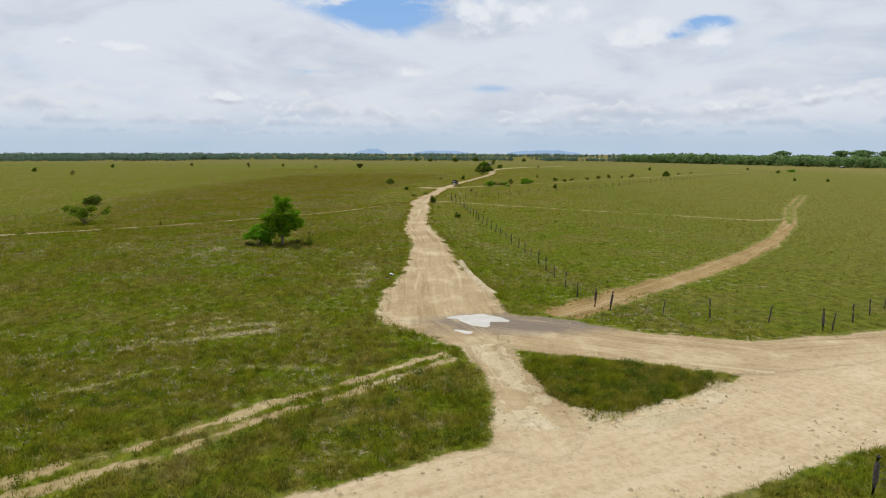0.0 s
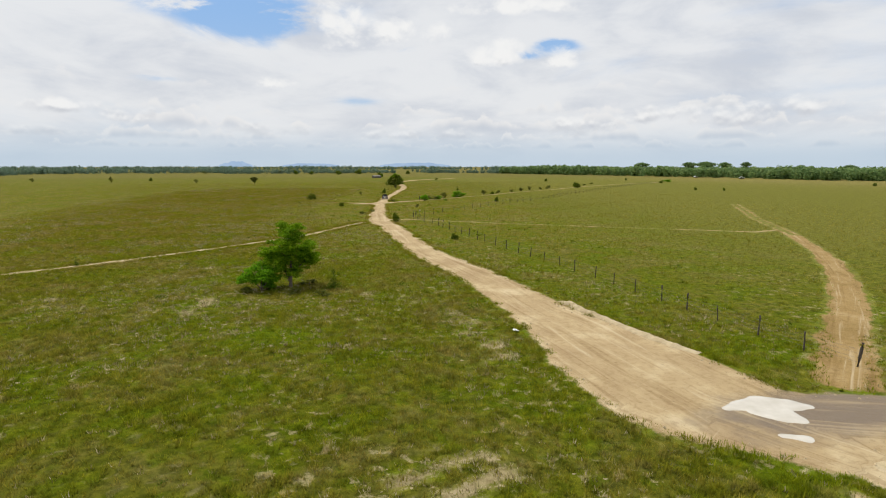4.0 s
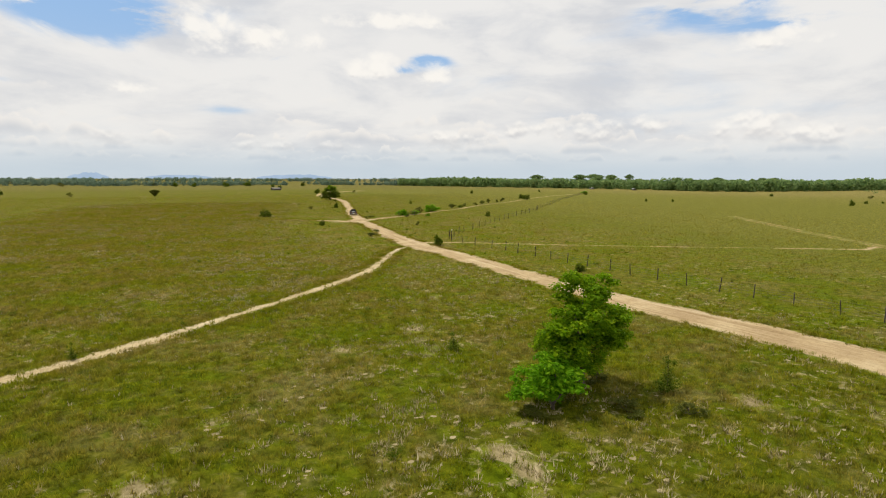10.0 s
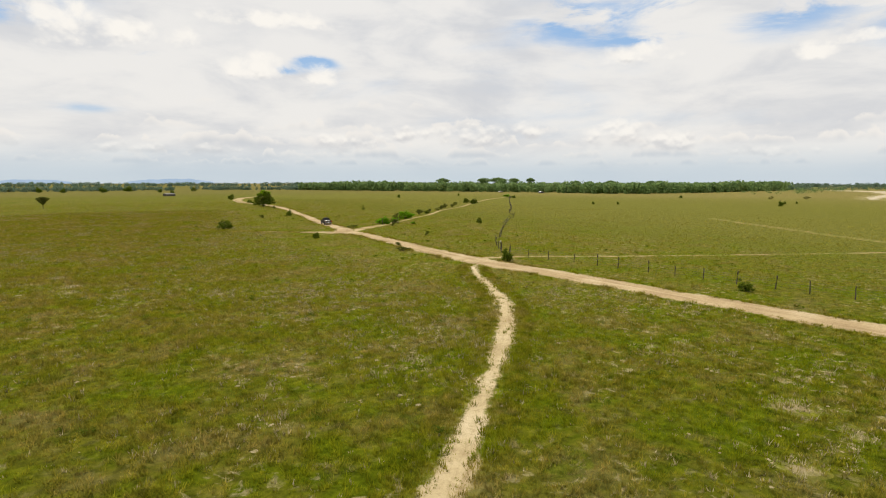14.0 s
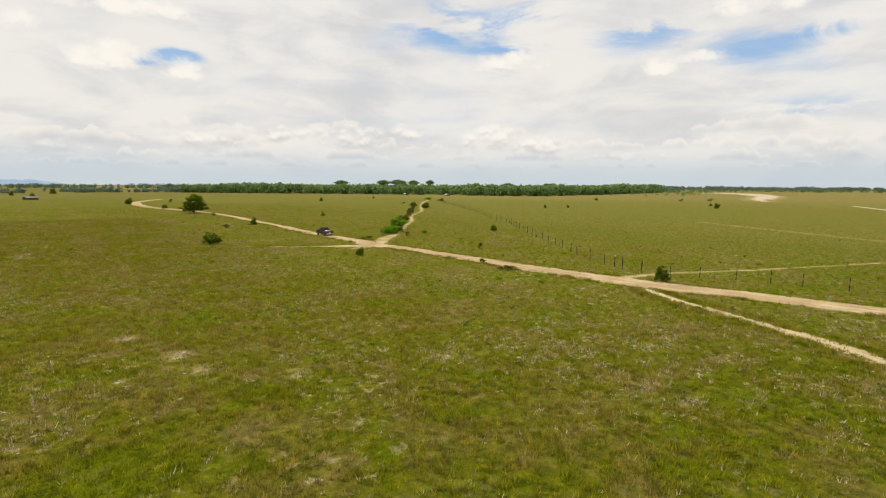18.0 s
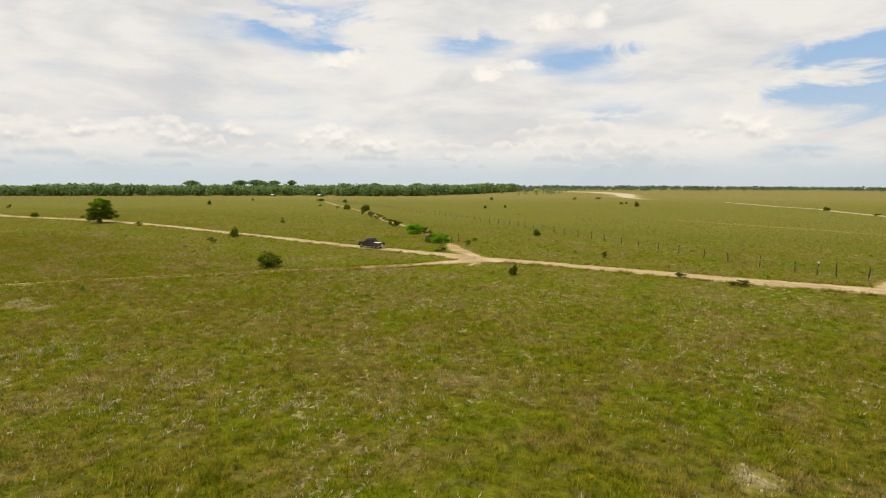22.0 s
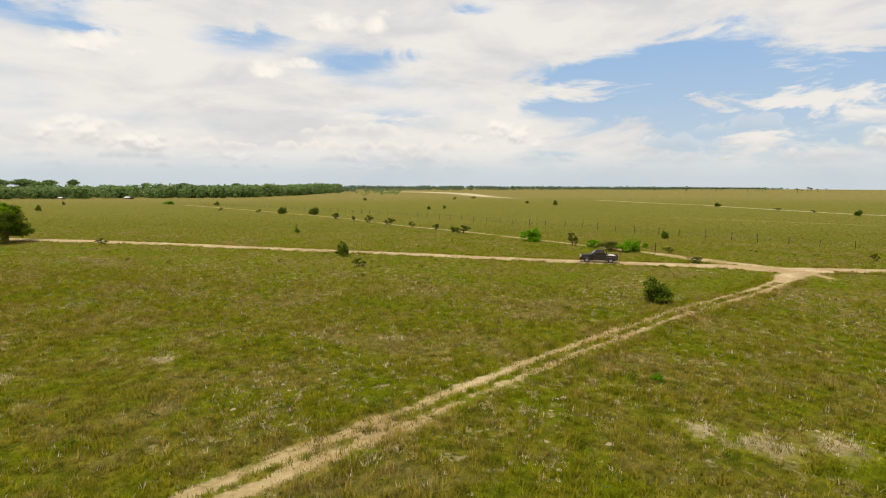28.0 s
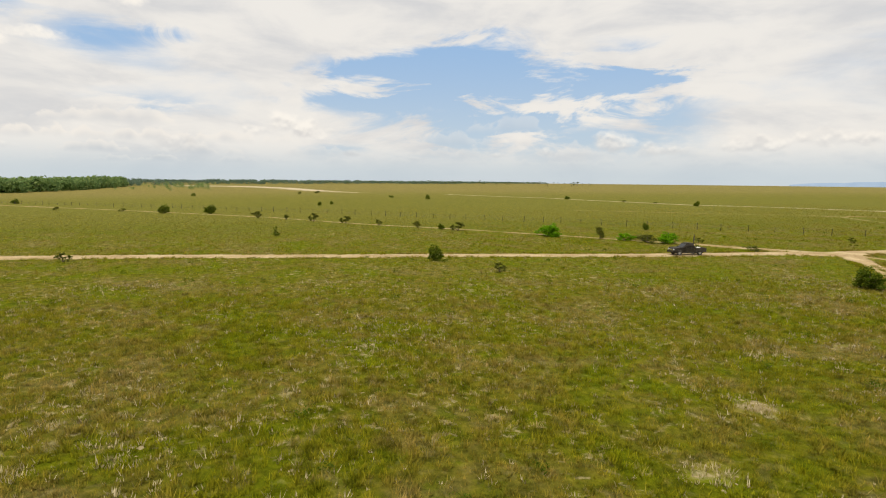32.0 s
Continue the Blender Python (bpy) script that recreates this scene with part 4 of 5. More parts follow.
round_tree = plant("tree", "round dense green tree at the edge of the sand road", "tree",
                   [(0, 0, 2.0, 3.6, 3.4, 1.6), (-2.6, .2, 2.0, 2.2, 2.3, 1.5), (2.5, -.3, 2.1, 2.2, 2.2, 1.5), (0, 0, 4.4, 2.9, 2.8, 1.6), (-1.5, .5, 5.6, 1.7, 1.7, 1.2), (1.3, -.3, 5.7, 1.9, 1.8, 1.2),
                    (0, .2, 6.6, 1.5, 1.5, .7), (-3.0, 0, 3.8, 1.4, 1.4, 1.1), (3.1, .2, 3.7, 1.5, 1.4, 1.1)], 11000, 0.34, M_LEAF,
                   [([(0, 0, 0), (0.1, 0, 1.6), (0, .1, 3.6), (.1, 0, 5.6)], [.26, .2, .14, .05]), ([(0.1, 0, 1.4), (1.3, -.1, 2.8), (2.6, -.2, 3.9)], [.12, .08, .03]),
                    ([(0.1, 0, 1.5), (-1.2, .1, 2.9), (-2.5, .1, 4.0)], [.12, .08, .03]), ([(0, .1, 2.8), (.9, .2, 4.3), (1.3, 0, 5.6)], [.08, .05, .02])], seed=12, clumps=(120, .55, 1.0))
part("crown_top", mesh_np("crown_top", *leaf_quads(np.random.default_rng(13), clumped(np.random.default_rng(14), [(-.9, .3, 5.9, 1.6, 1.6, 1.1), (.8, -.2, 6.2, 1.7, 1.6, 1.1), (.2, .2, 6.9, 1.3, 1.3, .7)], 40, .5, .8), 3600, .34), M_LEAF_TREE), M_LEAF_TREE, round_tree, "yellow-green leaves at the top of the crown")
place(round_tree, 23.0, 317.5, 20, 1.05, .92)
lone = plant("tree", "small dark flat-topped savanna tree on a thin trunk", "tree",
             [(0, 0, 3.4, 1.8, 1.7, .9), (-1.2, .2, 4.0, 1.2, 1.0, .6), (1.2, -.2, 4.0, 1.2, 1.1, .6), (0, 0, 4.5, 1.4, 1.2, .4), (.2, 0, 2.4, 1.0, .9, .6), (-.5, .1, 2.9, 1.2, 1.0, .6)], 2600, 0.34, M_LEAF_DULL,
             [([(0, 0, 0), (.1, 0, 1.4), (0, 0, 3.4)], [.14, .11, .05]), ([(.1, 0, 1.5), (.7, 0, 2.8), (1.1, 0, 3.8)], [.07, .05, .02]), ([(.1, 0, 1.4), (-.6, 0, 2.7), (-1.0, .1, 3.8)], [.07, .05, .02])], seed=15)
place(lone, -52.5, 352)
sapling = plant("sapling", "slender sapling with sparse small leaves in the grass", "sapling",
                [(0, 0, 1.1, .4, .4, .6), (.1, 0, .55, .75, .7, .5), (-.2, .1, .4, .6, .6, .4), (0, .1, 1.9, .3, .3, .3), (.5, 0, 1.7, .2, .2, .2)], 900, 0.14, M_LEAF,
                [([(0, 0, 0), (.05, 0, .9), (0, .05, 2.1)], [.03, .022, .008]), ([(.03, 0, .5), (.4, .1, 1.0)], [.015, .006]), ([(.03, 0, .7), (-.35, 0, 1.3)], [.015, .006])], seed=18)
place(sapling, -18.7, 76.4, 0, 1.0, 1.0)
put_copy(sapling, -26.2, 88.3, 70, .7, .62, "small thin sapling standing in rough grass")
put_copy(sapling, 46.0, 272.3, 140, 1.1, .85, "thin dry sapling between the road and the farm track")

put_copy(sapling, -49.8, 96.8, 200, .45, .6, "thin dark sapling at the edge of the sand path")
spread_stems = []
for k in range(11):
    th, out = k * 2.4, 1.2 + 2.6 * ((k * .618) % 1)
    spread_stems.append(([(0, 0, 0), (math.cos(th) * out * .45, math.sin(th) * out * .45, 1.3 - .2 * (k % 3)), (math.cos(th) * out, math.sin(th) * out, 2.7 - .3 * (k % 4))], [.07, .045, .015]))
spreading = plant("shrub", "wide spreading light green shrub with open bare stems", "shrub",
                  [(p[-1][0], p[-1][1], p[-1][2], 1.0, 1.0, .55) for p, r in spread_stems] + [(p[1][0], p[1][1], p[1][2] + .5, .8, .8, .45) for p, r in spread_stems[::2]], 3600, 0.30, M_LEAF_OPEN, spread_stems, seed=31, clumps=(54, .35, .6))
place(spreading, -64.8, 99.4)

# shrubs: unit shapes about 1 m high and 1.3 m wide, copied to size
shrub_round = plant("shrub", "rounded dark green shrub in the pasture", "shrub",
                    [(0, 0, .45, .55, .55, .42), (-.3, .1, .38, .36, .34, .32), (.3, -.1, .42, .36, .36, .34), (.05, .1, .78, .34, .32, .24)], 2300, 0.095, M_LEAF,
                    [([(0, 0, 0), (.02, 0, .4), (0, 0, .75)], [.035, .025, .01]), ([(0, 0, .05), (.25, 0, .5)], [.022, .008]), ([(0, 0, .05), (-.26, .05, .5)], [.022, .008])], "roadside shrubs", 21, clumps=(48, .13, .23))
shrub_open = plant("shrub", "open straggly olive shrub in the pasture", "shrub",
                   [(0, 0, .6, .45, .42, .25), (-.4, .1, .5, .3, .28, .2), (.42, 0, .55, .3, .3, .22), (.1, -.2, .85, .3, .26, .15), (-.15, .15, .3, .3, .3, .2)], 1300, 0.095, M_LEAF_DULL,
                   [([(0, 0, 0), (.05, 0, .45), (.1, -.1, .85)], [.03, .022, .008]), ([(0, 0, .05), (.3, 0, .35), (.45, 0, .6)], [.022, .015, .006]), ([(0, 0, .05), (-.25, .1, .3), (-.45, .1, .55)], [.022, .015, .006])], "roadside shrubs", 24, clumps=(34, .11, .20))
shrub_bright = plant("shrub", "dense bright green rounded shrub beside the farm track", "shrub",
                     [(0, 0, .45, .6, .55, .42), (-.35, 0, .36, .36, .36, .32), (.36, .05, .38, .38, .36, .32), (0, 0, .78, .36, .34, .22)], 2400, 0.095, M_LEAF_BRIGHT,
                     [([(0, 0, 0), (0, 0, .4), (.02, 0, .8)], [.035, .025, .01]), ([(0, 0, .05), (.3, 0, .5)], [.022, .008]), ([(0, 0, .05), (-.3, 0, .5)], [.022, .008])], "roadside shrubs", 27, clumps=(52, .13, .24))
place(shrub_round, -20.8, 217.8, 0, 2.7, 2.25)
place(shrub_open, 5.5, 204.0, 0, 2.2, 0.8)
place(shrub_bright, 33.2, 223.2, 0, 3.9, 2.5)
R, O, B = shrub_round, shrub_open, shrub_bright
SHRUBS = [(R, 9.1, 253.8, 1.6, 2.1), (R, -12.2, 185.8, 1.15, 1.35), (R, -2.6, 141.2, 1.6, 1.9), (R, 2.9, 110.2, 1.3, 1.1), (B, 17.6, 209.4, 2.9, 2.0), (O, 26.3, 216.9, 1.8, 2.3),
          (O, 47.6, 236.4, 2.5, 1.9), (O, 56.0, 242.7, 1.6, 1.5), (O, 64.4, 249.3, 1.4, 1.4), (O, 71.2, 255.7, 2.1, 1.9), (O, 78.0, 262.4, 1.8, 2.2), (O, 86.0, 268.3, 1.2, 1.4),
          (O, 93.0, 275.2, 2.4, 1.9), (R, 120.5, 300.8, 2.6, 2.6), (O, 132.5, 314.0, 1.6, 1.2), (O, 149, 336, 1.8, 1.2), (R, 223, 372, 2.8, 2.2), (B, 262, 420, 6, 2.2), (R, 39.5, 196.4, 1.3, 1.6),
          (O, 16.8, 203.6, 1.3, .9), (O, -1.2, 249.3, 1.4, 1.1), (O, 20.4, 298.4, 1.4, 1.2), (B, 24.0, 205.0, 1.0, .8), (O, 9.0, 177.6, .9, 1.1), (R, 214, 191.4, 2.0, 2.7), (R, 246, 202.5, 1.6, 1.4),
          (R, 209, 112.5, 2.8, 1.9), (R, 127, 100.5, 2.4, 2.2), (O, 171, 104.0, 3.0, .9), (O, 152, 100.5, 2.4, .8), (R, 257, 201, 1.2, 1.2), (R, 62, 700, 5, 5.5), (R, -21, 890, 9, 6),
          (R, 19, 877, 12, 7), (R, 54, 940, 16, 8), (R, -44, 914, 9, 7), (R, 77, 848, 6, 5), (R, 132, 917, 8, 6), (O, -179, 925, 8, 6), (R, -132, 1100, 10, 7), (O, -73, 1000, 8, 6),
          (R, 44.4, 438, 3.4, 3.6), (O, 80, 470, 2.6, 2.2), (R, 32, 364, 2.0, 1.8), (B, -41.9, 224.7, .55, .5),
          (R, -83.7, 131.9, 3.6, 2.6), (O, -188, 283, 1.6, 3.0), (R, 115, 288, 3.0, 2.7), (O, 18.8, 212.5, 2.6, 1.5), (O, -97, 425, 2.4, 2.8), (R, -271, 370, 3, 3),
          (R, -304, 514, 4, 3.6), (O, -255, 567, 4, 3.6), (R, -153, 534, 3.6, 3.2), (O, -159, 457, 2.6, 5.0), (R, 159, 252, 1.2, 1.6), (R, 170, 246, 1.2, 1.5), (R, 154, 417, 2.0, 2.6),
          (R, 268, 492, 2.4, 2.4), (O, -5.2, 166.4, 1.2, .7), (O, -8.4, 160.0, 1.8, .75), (O, -22.6, 75.4, 1.6, .6), (O, -27.3, 77.0, 1.3, .55), (O, -21.2, 79.4, 1.5, .6), (O, 21.5, 211.5, 3.2, 1.2),
          (B, 23.5, 213.6, 2.4, 1.4), (O, -19.9, 73.8, 1.3, .55), (R, 52, 238.5, 1.4, 1.2), (O, 336, 246, 2.6, 2.2), (O, 355, 232, 3.2, 2.2), (R, 344, 314, 2.4, 2.2)]
rs = np.random.default_rng(77)
for proto, x, y, w, h in SHRUBS:
    put_copy(proto, x, y, rs.uniform(0, 360), w / (1.0 if y < 450 else 1.3), h)

# weeds: many small leafy plants among the grass
weed_spots = []
while len(weed_spots) < 420:
    x, y = rs.uniform(-75, 30), rs.uniform(15, 300)
    if min(float(strip_sdf(np.array(x), np.array(y), s)) for s in all_sand) > 0.5:
        weed_spots.append((x, y))
wl_ = []
for x, y in weed_spots:
    h = rs.uniform(.15, .5)
    for _ in range(3):
        wl_.append((x + rs.normal() * .2, y + rs.normal() * .2, h * .5, h * rs.uniform(.5, 1.2), h * rs.uniform(.5, 1.2), h * .5))
for k in range(150):
    x, y = (rs.uniform(6, 16), rs.uniform(28, 34.5)) if k % 2 else (rs.uniform(-24, 4), rs.uniform(14, 32))
    if min(float(strip_sdf(np.array(x), np.array(y), s)) for s in all_sand) > 0.3:
        h = rs.uniform(.25, .6)
        for _ in range(5):
            wl_.append((x + rs.normal() * .25, y + rs.normal() * .25, h * .5, h * rs.uniform(.4, .9), h * rs.uniform(.4, .9), h * .5))
tagged(new("weeds", mesh_np("weeds", *leaf_quads(rs, wl_, 34000, 0.10), M_LEAF)), "scattered low leafy weeds among the grass", "weeds", kind="stuff")


# ---- fence ----
def post_mesh(r, h, seed):
    rng = np.random.default_rng(seed)
    rad = [r * rng.uniform(.9, 1.1) for _ in range(4)]
    me = limb([(0, 0, -.2), (rng.normal() * .01, rng.normal() * .01, h * .4), (rng.normal() * .02, rng.normal() * .02, h * .8), (0, 0, h), (0, 0, h + .02)], rad + [r * .4], 7)
    me.materials.clear()
    me.materials.append(M_POST)
    return me


POSTS = [post_mesh(.058, 1.4, 1), post_mesh(.048, 1.3, 2), post_mesh(.068, 1.55, 3)]
STRONG = post_mesh(.095, 1.7, 5)
STRONG.name = "corner_post"


def along(line, step, jitter, rng):
    pts = np.array(line, float)
    seg = np.hypot(*np.diff(pts, axis=0).T)
    s = np.concatenate([[0], np.cumsum(seg)])
    at = np.arange(0, s[-1] + .01, step)
    at[1:-1] += rng.uniform(-jitter, jitter, max(len(at) - 2, 0))
    return np.stack([np.interp(at, s, pts[:, 0]), np.interp(at, s, pts[:, 1])], -1)


def fence(line, step, label, seed, strong=(), wires=4):
    rng = np.random.default_rng(seed)
    root = tagged(new("fence"), label, "fence", "pasture fences")
    spots = along(line, step, .35, rng)
    for k, (x, y) in enumerate(spots):
        me = STRONG if k in strong or k - len(spots) in strong else POSTS[rng.integers(3)]
        ob = new("post", me)
        ob.parent = root
        ob.matrix_basis = Matrix.Translation((x, y, float(ground_z(x, y)))) @ Euler((rng.normal() * .05, rng.normal() * .05, rng.uniform(0, 6))).to_matrix().to_4x4()
    for w in range(wires):
        z = .35 + .28 * w
        pts = [(x, y, float(ground_z(x, y)) + z + rng.normal() * .015) for x, y in spots]
        me = limb(pts, [.006] * len(pts), 3)
        me.materials.clear()
        me.materials.append(M_WIRE)
        part("wire", me, M_WIRE, root)
    return root


fence([(13.2, 46.4), (12.4, 50), (11.9, 58), (11.2, 67), (10.5, 76), (9.4, 84), (8.2, 95), (6.9, 105), (5.9, 115), (5.1, 124), (4.6, 133), (2.6, 141), (2.0, 147.5)], 3.7,
      "weathered wooden post and wire fence along the sand road", 3, strong=(0, -1))
fence([(14.2, 45.3), (18, 44.3), (22, 43.4), (25.8, 42.1), (29.1, 40.0)], 3.9, "short wire fence on thin wooden posts by the road junction", 4, strong=(0, -1))
fence([(29.6, 40.3), (34.4, 43.5), (36.8, 45.2), (60, 61)], 3.4, "wire fence on thin wooden posts behind the junction", 5)
fence([(3.2, 148.6), (7.0, 153.6), (12.2, 160), (18, 164.8), (24.5, 171.5), (33, 180), (52, 198), (66, 210), (77, 224), (95, 241.5), (130, 279), (180, 332), (240, 392)], 5.0,
      "long wooden post and wire fence crossing the pasture", 6, strong=(0,))
fence([(15.2, 206.2), (20.5, 207.0)], 5.3, "two stout gate posts beside the farm track", 7, strong=(0,), wires=0)
fence([(17.0, 19.8), (21.5, 21.6), (26.5, 23.6), (32, 26)], 4.6, "leaning wooden fence posts by the lower road", 8, strong=(0,))
cap = new("post", POSTS[2])
tagged(cap, "wooden fence post with a white cap", "post")
cap.matrix_basis = pose(4.6, 150.4, 0, 3, -2, 0)
capm = limb([(0, 0, 1.47), (0, 0, 1.52), (0, 0, 1.7), (0, 0, 1.74)], [.08, .11, .11, .05], 8)
capm.materials.clear()
capm.materials.append(M_WHITE)
part("cap", capm, M_WHITE, cap, "white plastic cap")

# ---- puddle and litter at the junction ----
M_WATER, an, al, ab = mat("muddy_water_glare")
ab.inputs["Base Color"].default_value = (0.30, 0.26, 0.20, 1)
ab.inputs["Roughness"].default_value = 0.06
ab.inputs["IOR"].default_value = 1.33
ab.inputs["Specular IOR Level"].default_value = 0.5
# milky water, made paler to hold the sky's glare in its colour
al.new(n_ramp(an, al, n_noise(an, al, 1.2, 4, 0.5, n_pos(an)), (0.3, (0.52, 0.47, 0.38)), (0.7, (0.63, 0.58, 0.49))), ab.inputs["Base Color"])
PUDDLE = [[(0.6, 43.0, .25), (1.7, 43.1, .6), (3.0, 43.2, .75), (4.3, 42.6, .55), (5.0, 42.3, .2)], [(1.6, 42.4, .3), (2.8, 41.8, .75), (3.2, 41.2, .35)], [(1.1, 39.9, .12), (1.9, 39.4, .25)]]
tagged(new("puddle", sand_mesh("puddle", PUDDLE, 0.16, 0.22, M_WATER, 0.085, 0.0, 0, 13)), "shallow milky puddle with sky glare in its colour, in the muddy road junction", "puddle", kind="structure")

# a low bank of graded sand along the bend, and clods on the loose sand
BANK = [(2.0, 66.5), (2.3, 63.7), (3.1, 58.2), (4.2, 52.6), (5.0, 50.8)]
bp = np.array(BANK)
bs = np.concatenate([[0], np.cumsum(np.hypot(*np.diff(bp, axis=0).T))])
along_ = np.arange(0, bs[-1], .18)
cx, cy = np.interp(along_, bs, bp[:, 0]), np.interp(along_, bs, bp[:, 1])
tx, ty = np.gradient(cx), np.gradient(cy)
tl = np.hypot(tx, ty)
nx_, ny_ = -ty / tl, tx / tl
cross_ = np.linspace(-1, 1, 9)
swell = np.clip(np.sin(along_ / bs[-1] * np.pi) * 3, 0, 1) * (.25 + 1.1 * vnoise(cx, cy, 1.4, 61, 3))
bx_ = cx[:, None] + nx_[:, None] * cross_[None] * .42 * (.7 + .6 * vnoise(cx, cy, 1.0, 62, 2))[:, None]
by_ = cy[:, None] + ny_[:, None] * cross_[None] * .42
bz_ = .06 + (np.cos(cross_ * np.pi / 2)[None] ** 1.3) * .30 * swell[:, None] * (.6 + .8 * vnoise(bx_, by_, .45, 63, 3)) - .06 * (np.abs(cross_)[None] > .9)
m_, n_ = bx_.shape
ii = (np.arange(m_ - 1)[:, None] * n_ + np.arange(n_ - 1)[None]).ravel()
M_BANK = make_plain("loose_sand", (0.34, 0.26, 0.14), (0.54, 0.43, 0.26), 1.6, 0.95, bump=.05)
tagged(new("sand_bank", mesh_np("sand_bank", np.stack([bx_, by_, bz_], -1).reshape(-1, 3), np.stack([ii, ii + 1, ii + n_ + 1, ii + n_], -1), M_BANK, True)), "low crumbling bank of pale sand along the road bend", "sand bank", kind="structure")

cr = np.random.default_rng(88)
octa = np.array([(1, 0, 0), (-1, 0, 0), (0, 1, 0), (0, -1, 0), (0, 0, .8), (0, 0, -.5)])
octf = np.array([(0, 2, 4), (2, 1, 4), (1, 3, 4), (3, 0, 4), (2, 0, 5), (1, 2, 5), (3, 1, 5), (0, 3, 5)])
kx, ky = cr.uniform(-10, 34, 16000), cr.uniform(10, 68, 16000)
dl = np.minimum.reduce([strip_sdf(kx, ky, s) for s in (MAIN, SIDE, LOWER, LINK)])
loose = np.clip(1 - np.abs(dl + .5) / .9, 0, 1) * .4 + (strip_sdf(kx, ky, LINK) < .2) * .4 * (ky > 25)
loose = loose + (strip_sdf(kx, ky, LOWER) < -.3) * (vnoise(kx, ky, 2.2, 66, 3) > .58) * np.clip((19.2 + .45 * kx - ky) / 2, .08, 1) * .8
loose = loose + (np.abs(strip_sdf(kx, ky, [(9.0, 25.8, .4), (13.0, 27.6, .5), (17.5, 30.4, .6)])) < .6) * .7
pick = (cr.random(16000) < loose) & (dl < .4)
kx, ky = kx[pick], ky[pick]
kr = .025 + .11 * cr.random(len(kx)) ** 3
kv = octa[None] * kr[:, None, None] * cr.uniform(.6, 1.3, (len(kx), 6, 1)) + np.stack([kx, ky, np.full(len(kx), .055)], -1)[:, None]
tagged(new("clods", mesh_np("clods", kv.reshape(-1, 3), (octf[None] + np.arange(len(kx))[:, None, None] * 6).reshape(-1, 3), M_BANK)), "scattered clods of dry pale sand on the road", "clods", kind="stuff")

bm = bmesh.new()
bmesh.ops.create_icosphere(bm, subdivisions=3, radius=.3)
for v in bm.verts:
    v.co *= 0.6 + 0.8 * noise.noise(v.co * 4.0)
    v.co.z = max(v.co.z * .5, -.04) + .05
bag = tagged(new("litter_bag"), "crumpled white plastic bag lying in the grass", "litter")
part("bag", bm, M_WHITE, bag)
bag.matrix_basis = pose(-5.5, 58.5, 0.08, 0, 0, 40)


# ---- far woods, in single masses ----
def far_wood(name, label, line, depth, count, h0, h1, seed, mat_, gaps=0.0, quads=70, leaf=(.15, .30)):
    rng = np.random.default_rng(seed)
    pts = np.array(line, float)
    seg = np.hypot(*np.diff(pts, axis=0).T)
    s = np.concatenate([[0], np.cumsum(seg)])
    vs, n = [], 0
    at = rng.uniform(0, s[-1], count)
    if gaps:
        at = at[vnoise(at, at * 0, gaps, seed, 2) > 0.48]
    x, y = np.interp(at, s, pts[:, 0]), np.interp(at, s, pts[:, 1])
    k = np.clip(np.searchsorted(s, at) - 1, 0, len(seg) - 1)
    nx, ny = (np.diff(pts, axis=0)[k, 1] / seg[k]), (-np.diff(pts, axis=0)[k, 0] / seg[k])
    off = rng.random(len(at)) ** 1.5 * depth
    x, y = x - nx * off, y - ny * off
    h = rng.uniform(h0, h1, len(at)) * (0.75 + 0.5 * vnoise(x, y, 60, seed + 1, 2))
    lumps = []
    for a, b, c in zip(x, y, h):
        z = float(ground_z(a, b))
        lumps.append((a, b, z + c * .62, c * .42, c * .42, c * .34))
        lumps.append((a + rng.normal() * c * .2, b + rng.normal() * c * .2, z + c * .28, c * .36, c * .36, c * .3))
    lumps = np.array(lumps)
    k = np.repeat(np.arange(len(lumps)), quads // 2)
    d = rng.normal(size=(len(k), 3))
    d /= np.linalg.norm(d, axis=1, keepdims=True)
    c = lumps[k, :3] + d * lumps[k, 3:] * rng.uniform(.75, 1.08, (len(k), 1))
    nrm = d + rng.normal(size=d.shape) * .45 + [0, 0, .3]
    nrm /= np.linalg.norm(nrm, axis=1, keepdims=True)
    al_ = np.cross(nrm, rng.normal(size=d.shape))
    al_ /= np.linalg.norm(al_, axis=1, keepdims=True)
    ac = np.cross(nrm, al_)
    ln = (lumps[k, 3] * rng.uniform(*leaf, len(k)))[:, None]
    v = np.stack([c - al_ * ln, c + ac * ln * .7, c + al_ * ln, c - ac * ln * .7], 1).reshape(-1, 3)
    tagged(new(name, mesh_np(name, v, np.arange(len(v)).reshape(-1, 4), mat_)), label, "woods", kind="stuff")


EDGE = [(300, 960), (390, 770), (452, 665), (492, 588), (508, 520), (545, 474), (640, 450), (860, 455), (1000, 490)]
far_wood("forest", "dense dark green forest edge beyond the pasture", EDGE, 130, 1000, 9.5, 14.5, 31, M_LEAF_FAR_HAZE, quads=84, leaf=(.24, .42))
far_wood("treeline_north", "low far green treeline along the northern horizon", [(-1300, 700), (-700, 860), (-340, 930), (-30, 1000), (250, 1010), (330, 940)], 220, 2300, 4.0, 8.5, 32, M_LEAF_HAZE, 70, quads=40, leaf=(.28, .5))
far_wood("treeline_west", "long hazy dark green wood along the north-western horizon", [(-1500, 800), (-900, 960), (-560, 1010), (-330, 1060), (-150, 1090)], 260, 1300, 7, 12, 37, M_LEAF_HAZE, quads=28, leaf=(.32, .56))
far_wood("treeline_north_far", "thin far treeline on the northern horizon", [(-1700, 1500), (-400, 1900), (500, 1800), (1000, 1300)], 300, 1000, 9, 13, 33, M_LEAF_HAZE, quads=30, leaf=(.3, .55))
